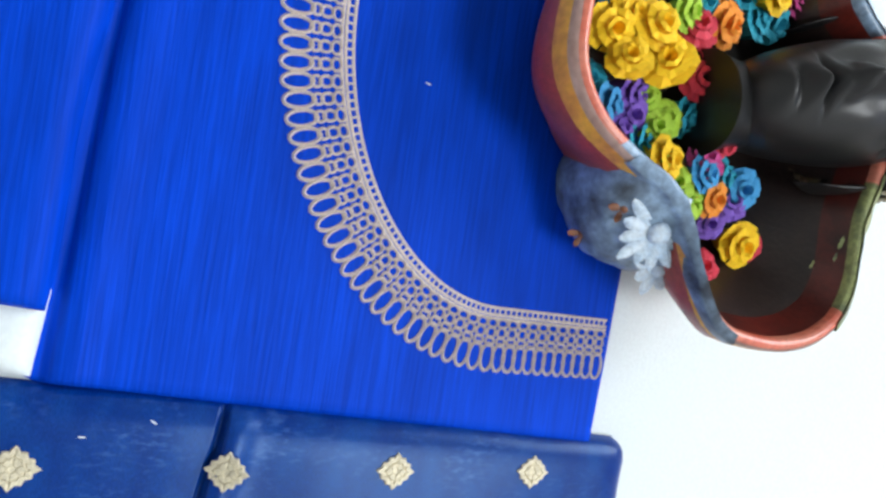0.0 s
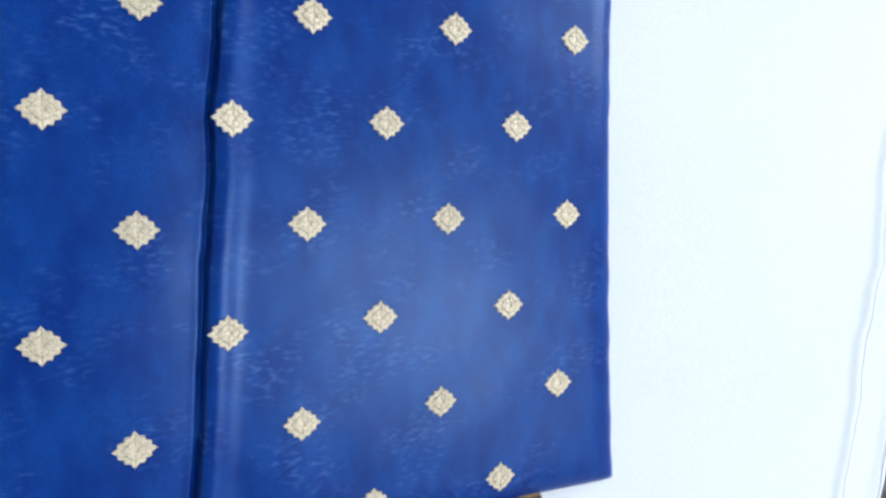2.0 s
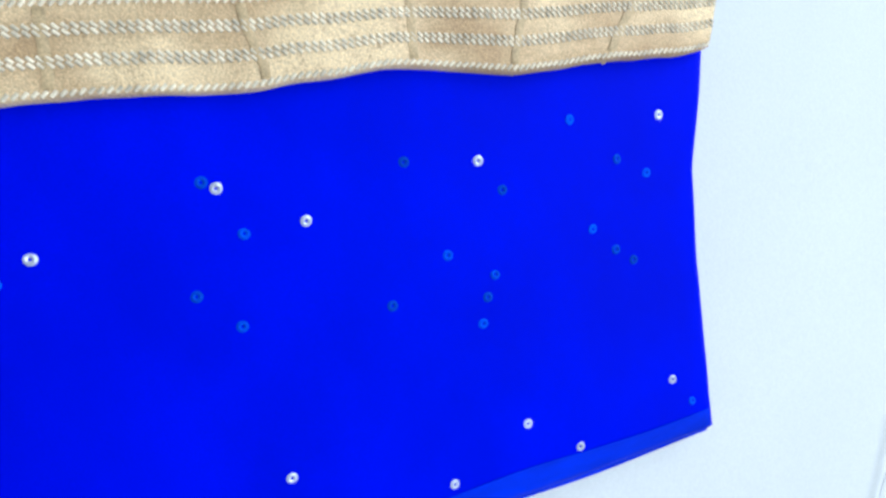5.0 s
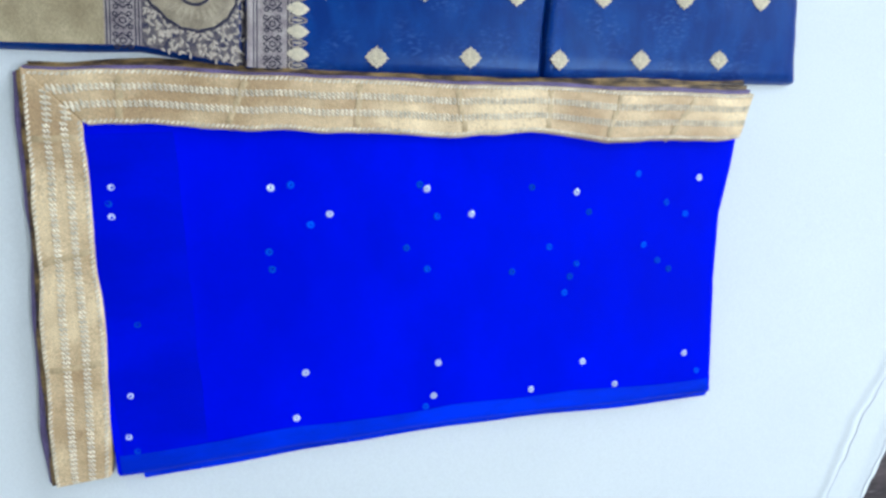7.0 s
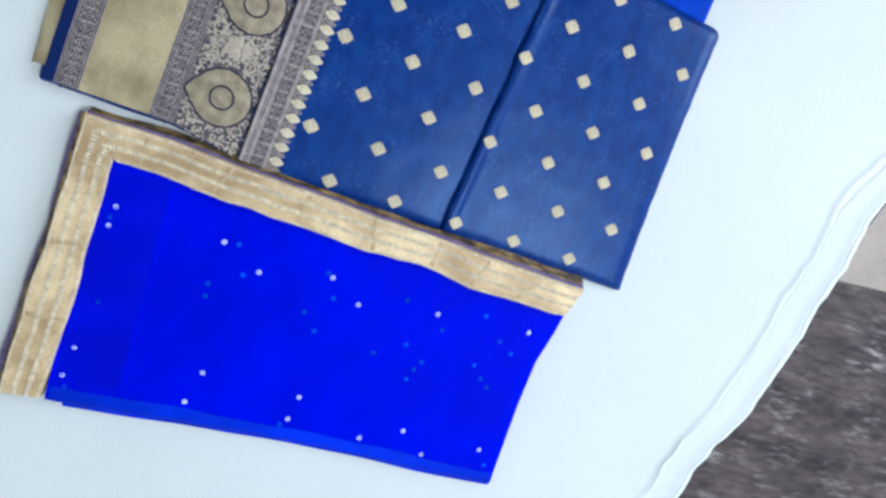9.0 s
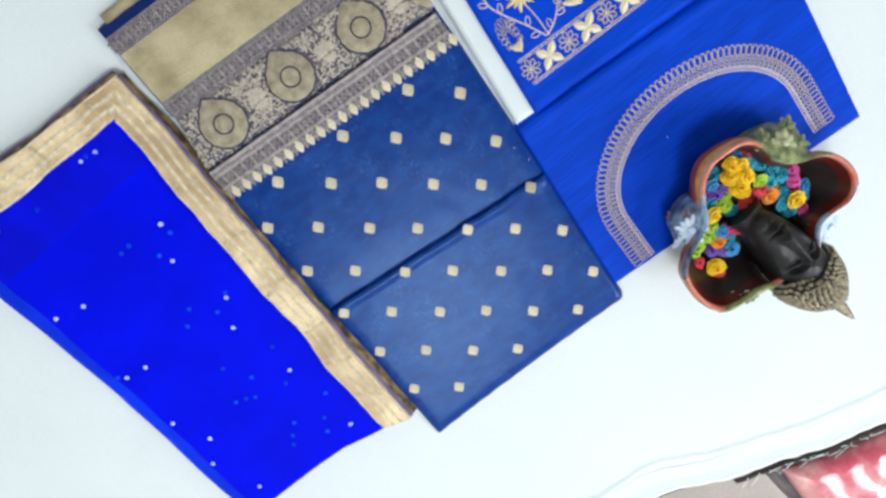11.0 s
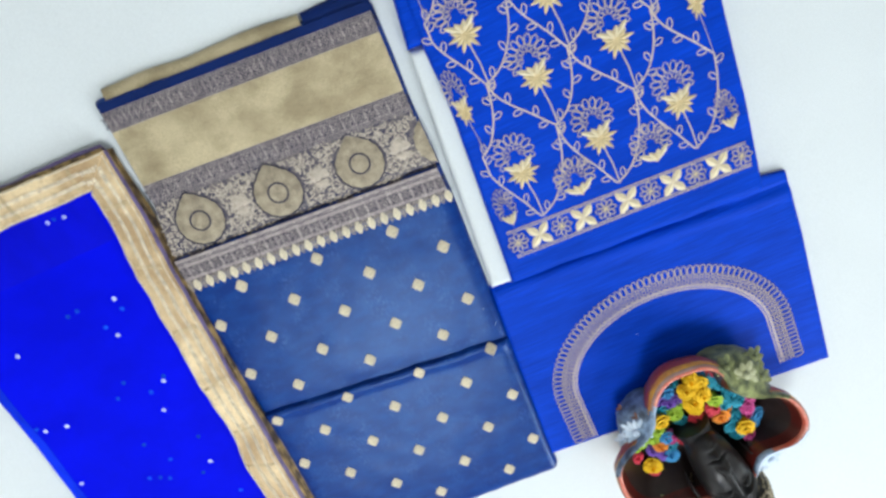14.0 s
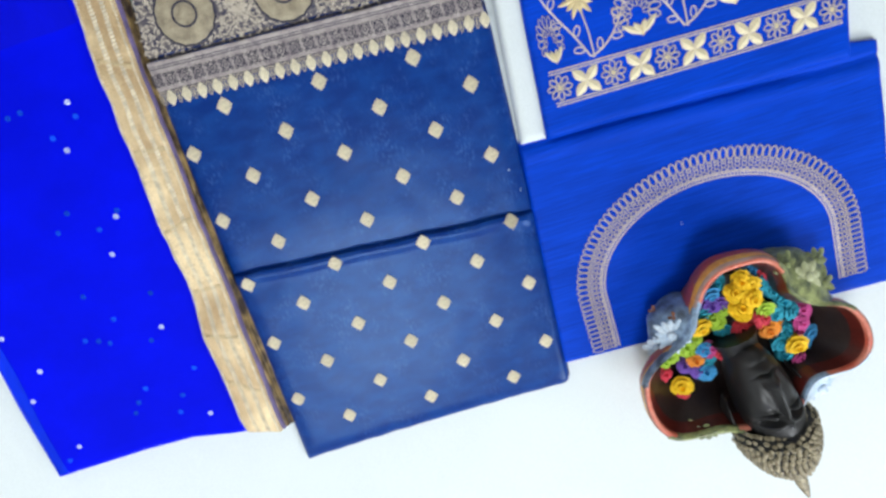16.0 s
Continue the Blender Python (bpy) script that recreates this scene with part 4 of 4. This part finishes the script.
def build_bowl():
    bowl = thing("clay_bowl", "pinched four-lobed clay bowl with coral rim and moulded flowers", "bowl")
    bowl_band("outer_wall", [(0, 0.0, -0.0005), (0.002, 0.14, 0.004), (0.007, 0.42, 0.016), (0.008, 0.76, 0.031), (0.0068, 0.97, 0.043), (0.0040, 1.0, 0.0495)], "red_clay", bowl, "reddish brown outer wall")
    bowl_band("stripe", [(0.0041, 1, 0.0492), (0.0036, 1, 0.0520), (0.0020, 1, 0.0545)], "yellow_paint", bowl, "yellow painted stripe")
    bowl_band("inner_stripe", [(0.0021, 1, 0.0543), (0.0010, 1, 0.0560), (-0.0008, 1, 0.0566)], "rose_grey", bowl, "grey-pink painted stripe")
    rim = bowl_band("rim", [(-0.0008, 1, 0.0564), (-0.0022, 1, 0.0574), (-0.0036, 1, 0.0572), (-0.0050, 1, 0.0560), (-0.0056, 1, 0.0530)], "coral", bowl, "coral rim, glazed blue and green in the pinches")
    for mat in ("blue_grey", "leaf_green"):
        rim.data.materials.append(M[mat])
    for face in rim.data.polygons:
        p = face.center
        deg = math.degrees(math.atan2(p.y - BOWL[1], p.x - BOWL[0]))
        face.material_index = 1 if 128 < deg < 174 or -68 < deg < -42 else 2 if 16 < deg < 62 or -142 < deg < -112 else 0
    bowl_band("inside_rim", [(-0.0056, 1, 0.0534), (-0.0075, 0.99, 0.0490), (-0.0100, 0.965, 0.0430)], "deep_red", bowl, "dark red band inside the rim")
    bowl_band("inside_wall", [(-0.0099, 0.966, 0.0432), (-0.012, 0.92, 0.0385), (-0.014, 0.8, 0.03), (-0.02, 0.55, 0.018), (-0.03, 0.4, 0.012), (-0.05, 0.3, 0.010)], "clay", bowl, "dark brown inside", True)
    # moulded panels that round out the four pinches
    for deg, width, mat, label in PANELS:
        bm = bmesh.new()

        def at(s, t, deg=deg, width=width):
            a = radians(deg + (s - 0.5) * 2 * width)
            z = lerp(PANEL_Z, t)
            r = panel_r(a, z, math.sin(math.pi * s) ** 0.7) + 0.0016 * wob(s * 4, t * 3, 2, deg) * math.sin(math.pi * s)
            return (BOWL[0] + r * math.cos(a), BOWL[1] + r * math.sin(a), z)

        grid(bm, at, [i / 32 for i in range(33)], [i / 14 for i in range(15)])
        part("glazed_panel", bm, M[mat], bowl, label)
    for deg, z, r, petals, mat, label in ((159, 0.047, 0.0165, 13, "pale_blue", "pale blue moulded daisy"), 
                                          
                                          (171, 0.036, 0.012, 8, "pale_blue", "pale blue moulded bud"),
                                          
                                          (147, 0.044, 0.006, 5, "rust", "rust brown moulded bud"),
                                          (150, 0.024, 0.006, 5, "rust", "rust brown moulded bud"),
                                          (-127, 0.048, 0.013, 9, "leaf_green", "yellow-green moulded flower"), (-134, 0.040, 0.011, 6, "leaf_green", "pale green moulded leaf"),
                                          (40, 0.050, 0.0150, 8, "pale_green", "cream-green moulded flower"), (24, 0.044, 0.014, 7, "leaf_green", "pale green moulded leaf"),
                                          (57, 0.046, 0.013, 8, "leaf_green", "pale green moulded leaf"), (34, 0.034, 0.014, 8, "leaf_green", "pale green moulded leaf"),
                                          (14, 0.030, 0.010, 6, "blue_grey", "dark moulded leaf"),
                                          (-54, 0.044, 0.017, 12, "pale_blue", "pale blue moulded flower"), (-44, 0.034, 0.013, 8, "pale_blue", "pale blue moulded bud"),
                                          (-62, 0.030, 0.012, 7, "pale_blue", "pale blue moulded bud")):
        a = radians(deg)
        out = 0.005 if deg < -100 else 0.009 if deg < -40 else -0.001
        rr = max(panel_r(a, z, math.cos(math.pi / 2 * min(1, abs(deg - d) / w)) ** 0.7) for d, w, *_ in PANELS if abs(deg - d) < w + 8) + out
        daisy(bowl, "moulded_flower", (BOWL[0] + rr * math.cos(a), BOWL[1] + rr * math.sin(a), z), (math.cos(a), math.sin(a), 2.2), 0.9 * r, petals, M[mat], label)


build_bowl()


# ---- black statue head with gilt hair ----
def build_head():
    bm = bmesh.new()
    # along +y: from neck to crown; z up from the face; x across
    def shell(fn, nu, nv, mat, wrap=True):
        rows = [[bm.verts.new(fn(2 * math.pi * i / nu, j / nv)) for i in range(nu)] for j in range(nv + 1)]
        for a, b in zip(rows, rows[1:]):
            for i in range(nu):
                bm.faces.new((a[i], a[(i + 1) % nu], b[(i + 1) % nu], b[i])).material_index = mat

    def bump2(u, v, su, sv):
        return math.exp(-(u / su) ** 2 - (v / sv) ** 2)

    def relief(u, v):
        """Height of the features over the plain face: u across, v towards the crown, eyes at 0."""
        au, low = abs(u), v
        v += 0.0035
        e = au - 0.0125
        slope = max(0.0, min(1.0, (0.014 - v) / 0.046))
        cut = 1 / (1 + math.exp(min(60, max(-60, -(v + 0.0335) / 0.0007))))
        h = (0.0020 + 0.0120 * slope) * math.exp(-(u / (0.0023 + 0.0018 * slope)) ** 2) * cut * max(0, min(1, (0.018 - v) / 0.008))
        h += 0.0050 * bump2(au - 0.0048, v + 0.0305, 0.0022, 0.0030)
        brow = v - 0.0105 + 18 * (au - 0.012) ** 2
        h += 0.0030 * math.exp(-(brow / 0.0016) ** 2) * (au < 0.027)
        h -= 0.0082 * bump2(e, v - 0.0045, 0.0090, 0.0046)
        h -= 0.0036 * bump2(au - 0.0055, v - 0.0010, 0.0032, 0.0070)
        h += 0.0080 * bump2(e, v + 0.0005, 0.0088, 0.0042)
        h -= 0.0034 * math.exp(-((v + 0.0042 - 20 * e * e) / 0.0008) ** 2) * math.exp(-(e / 0.0092) ** 4)
        h -= 0.0024 * math.exp(-((v - 0.0052 + 15 * e * e) / 0.0009) ** 2) * math.exp(-(e / 0.0092) ** 4)
        v = low - 0.0015
        h += 0.0056 * bump2(u, v + 0.0405, 0.0072, 0.0021) - 0.0014 * bump2(u, v + 0.0380, 0.0013, 0.0020)
        h += 0.0062 * bump2(u, v + 0.0468, 0.0062, 0.0025)
        h -= 0.0052 * bump2(u, v + 0.0436 - 14 * u * u, 0.0092, 0.0009)
        h -= 0.0028 * bump2(u, v + 0.0512, 0.0080, 0.0018)
        h += 0.0034 * bump2(u, v + 0.0555, 0.0085, 0.0032)
        return h + 0.0030 * bump2(au - 0.0165, v + 0.0240, 0.0080, 0.0105)

    def face(a, t):
        y = -0.062 + 0.114 * t
        k = math.sqrt(max(0.0, 1 - (2 * t - 1) ** 2))
        wide = 0.0295 * k ** 0.62 * (0.80 + 0.26 * t)
        deep = 0.036 * k ** 0.48
        x, z = wide * math.cos(a), deep * math.sin(a)
        if z > 0:
            z = 0.92 * z + relief(x, y) * min(1, k * 1.3)
        return (x, y, z)

    shell(face, 240, 200, 0)
    shell(lambda a, t: ((0.0185 + 0.004 * max(0, t - 0.55) ** 1.5 / 0.3) * math.cos(a), -0.038 - 0.030 * t,
                        -0.006 + (0.0185 + 0.004 * max(0, t - 0.55) ** 1.5 / 0.3) * math.sin(a)), 40, 16, 0)
    shell(lambda a, t: (0.0226 * (1 - t) * math.cos(a), -0.068 - 0.001 * t, -0.006 + 0.0226 * (1 - t) * math.sin(a)), 40, 3, 0)
    for side in (-1, 1):
        shell(lambda a, t, side=side: (side * (0.0345 + 0.004 * math.sin(math.pi * t) * (1 + 0.5 * math.cos(a))), -0.024 + 0.042 * t + 0.002 * math.cos(a),
                                       -0.004 + 0.010 * math.sin(math.pi * min(1, t + 0.05)) * math.sin(a)), 16, 14, 0)
    # hair mass, knot and flame

    def hair(a, t):
        y = 0.021 + 0.048 * t - 0.022 * (math.sin(a) < -0.2) - 0.008 * abs(math.cos(a)) * (1 - t)
        k = math.sqrt(max(0.0, 1 - (t * 0.93) ** 2)) * (1 - 1.8 * max(0.0, 0.13 - t))
        return (0.003 + 0.0395 * k * math.cos(a), y, -0.002 + 0.0390 * k * math.sin(a))

    shell(hair, 48, 14, 0)
    shell(lambda a, t: (0.020 * math.sqrt(max(0, 1 - (t * 0.97) ** 2)) * math.cos(a), 0.061 + 0.018 * t, -0.004 + 0.020 * math.sqrt(max(0, 1 - (t * 0.97) ** 2)) * math.sin(a)), 28, 8, 1)
    shell(lambda a, t: (0.0062 * (1 - t) ** 0.6 * math.cos(a) * (1 + 0.5 * math.sin(math.pi * t)), 0.075 + 0.036 * t,
                        -0.006 + 0.0045 * (1 - t) ** 0.6 * math.sin(a) * (1 + 0.5 * math.sin(math.pi * t))), 14, 10, 1)

    def curl(p, r):
        base = [bm.verts.new((p[0] + r * math.cos(k * 1.0472), p[1] + 0.3 * r * math.sin(k * 1.0472), p[2] + r * math.sin(k * 1.0472))) for k in range(6)]
        normal = Vector(p) - Vector((0, p[1] * 0.4, -0.002))
        normal.normalize()
        side = normal.orthogonal().normalized()
        other = normal.cross(side)
        for k in range(6):
            base[k].co = Vector(p) + (side * math.cos(k * 1.0472) + other * math.sin(k * 1.0472)) * r
        mid = [bm.verts.new(Vector(p) + (side * math.cos(k * 1.0472) + other * math.sin(k * 1.0472)) * r * 0.62 + normal * r * 0.75) for k in range(6)]
        top = bm.verts.new(Vector(p) + normal * r)
        for k in range(6):
            bm.faces.new((base[k], base[(k + 1) % 6], mid[(k + 1) % 6], mid[k])).material_index = 1
            bm.faces.new((mid[k], mid[(k + 1) % 6], top)).material_index = 1

    for j in range(13):
        t = j / 12
        k = math.sqrt(max(0.02, 1 - (t * 0.93) ** 2))
        n = max(6, int(42 * k))
        for i in range(n):
            a = 2 * math.pi * (i + 0.5 * (j % 2) + 0.35 * wob(i, j, 7.3)) / n
            curl(hair(a, min(1, max(0, t + 0.045 * wob(j, i, 5.1)))), 0.0030 + 0.0007 * wob(a * 9, t * 9, 3))
    for j in range(7):
        t = j / 7
        k = math.sqrt(max(0.02, 1 - (t * 0.97) ** 2))
        n = max(5, int(22 * k))
        for i in range(n):
            a = 2 * math.pi * (i + 0.5 * (j % 2)) / n
            curl((0.020 * k * math.cos(a), 0.061 + 0.018 * t, -0.004 + 0.020 * k * math.sin(a)), 0.0030)
    head = mesh_object("statue_head", bm, [M["black"], M["hair_gold"]])
    head.matrix_world = pose(0.1650, -0.2190, 0.047, 0, 0, 190) @ pose(0, 0, 0, 5, -6, 0) @ Matrix.Diagonal((0.90, 1.02, 0.95, 1))
    tagged(head, "matt black statue head with gilt curls in the bowl", "statue")


build_head()


# ---- paper flowers ----
def rose_mesh(key, seed):
    """A folded crepe rose: rings of broad creased petals that lie open round a twisted bud."""
    rng = random.Random(seed)
    bm = bmesh.new()
    heart = bm.verts.new((0, 0, 0.0015))
    for ring, (count, r, h) in enumerate(((3, 0.0042, 0.0088), (4, 0.0074, 0.0068), (5, 0.0100, 0.0040))):
        for k in range(count):
            a0 = 2 * math.pi * (k + 0.41 * ring) / count + rng.uniform(-0.2, 0.2)
            span = math.pi / count * 1.18
            rows = []
            for j, (f, dz) in enumerate(((0.58, -0.0002), (1.0, -0.0006))):
                row = []
                for i, u in enumerate((-1.0, -0.35, 0.4, 1.0)):
                    a = a0 + u * span * (0.7 + 0.3 * f)
                    rr = r * f * (1.0 - 0.16 * abs(u) * f) * rng.uniform(0.95, 1.05)
                    z = h + dz - 0.0014 * u * u * f + rng.uniform(-0.0005, 0.0005)
                    row.append(bm.verts.new((rr * math.cos(a), rr * math.sin(a), z)))
                rows.append(row)
            for i in range(3):
                bm.faces.new((heart, rows[0][i], rows[0][i + 1]))
                bm.faces.new((rows[0][i], rows[1][i], rows[1][i + 1], rows[0][i + 1]))
    # the gathered stem end below
    rims = [[bm.verts.new((q * math.cos(k * 0.7854), q * math.sin(k * 0.7854), z)) for k in range(8)] for q, z in ((0.0070, 0.0020), (0.0022, -0.012))]
    for k in range(8):
        bm.faces.new((heart, rims[0][k], rims[0][(k + 1) % 8]))
        bm.faces.new((rims[0][k], rims[1][k], rims[1][(k + 1) % 8], rims[0][(k + 1) % 8]))
    data = bpy.data.meshes.new(key + "_rose")
    bm.normal_update()
    bm.to_mesh(data)
    bm.free()
    data.materials.append(M[key])
    return data


BLOOMS = {
    "yellow": [(0.172, -0.101), (0.161, -0.109), (0.174, -0.117), (0.164, -0.126), (0.128, -0.129), (0.105, -0.188), (0.204, -0.170), (0.178, -0.106)],
    "olive": [(0.128, -0.131), (0.140, -0.128), (0.150, -0.124), (0.121, -0.142), (0.112, -0.147), (0.102, -0.157), (0.186, -0.132), (0.117, -0.153), (0.145, -0.134), (0.094, -0.163)],
    "purple": [(0.136, -0.112), (0.143, -0.117), (0.112, -0.169), (0.120, -0.174), (0.152, -0.116)],
    "red": [(0.172, -0.145), (0.143, -0.160), (0.091, -0.173), (0.190, -0.104), (0.158, -0.157), (0.104, -0.195), (0.163, -0.147), (0.182, -0.142)],
    "orange": [(0.186, -0.152), (0.120, -0.161), (0.193, -0.149)],
    "teal": [(0.196, -0.120), (0.204, -0.131), (0.192, -0.140), (0.149, -0.142), (0.191, -0.168), (0.197, -0.181), (0.152, -0.099), (0.184, -0.111), (0.134, -0.121), (0.198, -0.160),
             (0.128, -0.166), (0.206, -0.142)],
    "magenta": [(0.213, -0.155), (0.218, -0.147), (0.206, -0.188), (0.132, -0.156), (0.212, -0.163)],
    "blue": [(0.220, -0.170), (0.127, -0.153), (0.126, -0.176), (0.180, -0.098), (0.209, -0.126), (0.200, -0.113), (0.144, -0.104), (0.216, -0.178)],
}


def build_flowers():
    rng = random.Random(11)
    meshes = {key: [rose_mesh(key, 5 * n + len(key)) for n in range(2)] for key in BLOOMS}
    for key, spots in BLOOMS.items():
        for x, y in spots:
            far = math.hypot(x - BOWL[0], y - BOWL[1])
            x, y = x - 0.002, y - 0.005
            z = 0.031 - 0.6 * max(0, min(far, 0.070) - 0.05) + rng.uniform(-0.003, 0.003)
            z += 0.005 if key == 'yellow' else 0
            rose = new("paper_rose", meshes[key][rng.randrange(2)])
            size = rng.uniform(0.86, 1.08)
            rose.matrix_world = pose(x, y, z, rng.uniform(-26, 26), rng.uniform(-26, 26), rng.uniform(0, 360)) @ Matrix.Scale(size * (1.12 if key == 'yellow' else 1.0), 4)
            tagged(rose, f"small crumpled {key} paper rose heaped in the bowl", "paper flower", "paper flowers in the bowl")


build_flowers()


# ---- what lies beyond the sheet ----
def build_beyond():
    bm = bmesh.new()

    def film(s, t):
        x = 0.035 + 0.6 * s
        y = hem_y(x) - 0.014 - 0.35 * t
        d = min(s * 0.5, (1 - s) * 0.5, t * 0.3, (1 - t) * 0.3)
        return (x, y, FLOOR + (0.02 + 0.008 * wob(x, y, 14, 3) + 0.006 * wob(x, y, 40, 4)) * swell(d, 0.02))

    grid(bm, film, steps(70), steps(50))
    tagged(mesh_object("plastic_packet", bm, M["pink_film"]), "crinkled pink plastic garment packet on the floor", "packet")
    bm = bmesh.new()

    def mat_edge(s, t):
        x = -0.02 + 0.7 * s
        y = hem_y(x) - 0.002 - 0.011 * t + 0.002 * wob(x, t, 40)
        return (x, y, FLOOR + 0.005 * math.sin(math.pi * t) + 0.0006 + 0.0012 * wob(x, t, 90))

    grid(bm, mat_edge, [i / 120 for i in range(121)], [i / 6 for i in range(7)])
    edging = tagged(mesh_object("mat_edging", bm, M["dark_hem"]), "ragged dark brown edging beside the white sheet", "edging")
    bm = bmesh.new()
    rng = random.Random(8)
    for i in range(46):
        x = -0.01 + 0.66 * (i + rng.random()) / 46
        y = hem_y(x) - 0.003
        run = [(x + rng.uniform(-0.006, 0.006) * k, y - 0.0032 * k, FLOOR + 0.0068 + 0.0006 * rng.random()) for k in range(4)]
        cord(bm, run, 0.0012, 0.0006)
    tagged(part("loose_threads", bm, M["sheet"], edging, "frayed white threads"), kind="stuff")


build_beyond()


def build_card():
    bm = bmesh.new()
    grid(bm, lambda s, t: (-0.176 + 0.19 * s + 0.02 * t, -0.41 - 0.06 * s - 0.25 * t, FLOOR + 0.0015 * swell(min(s, 1 - s) * 0.19, 0.002) + 0.0003), steps(12), steps(12))
    tagged(mesh_object("card_sheet", bm, M["tile"]), "plain beige card lying half under the sheet", "card")


build_card()
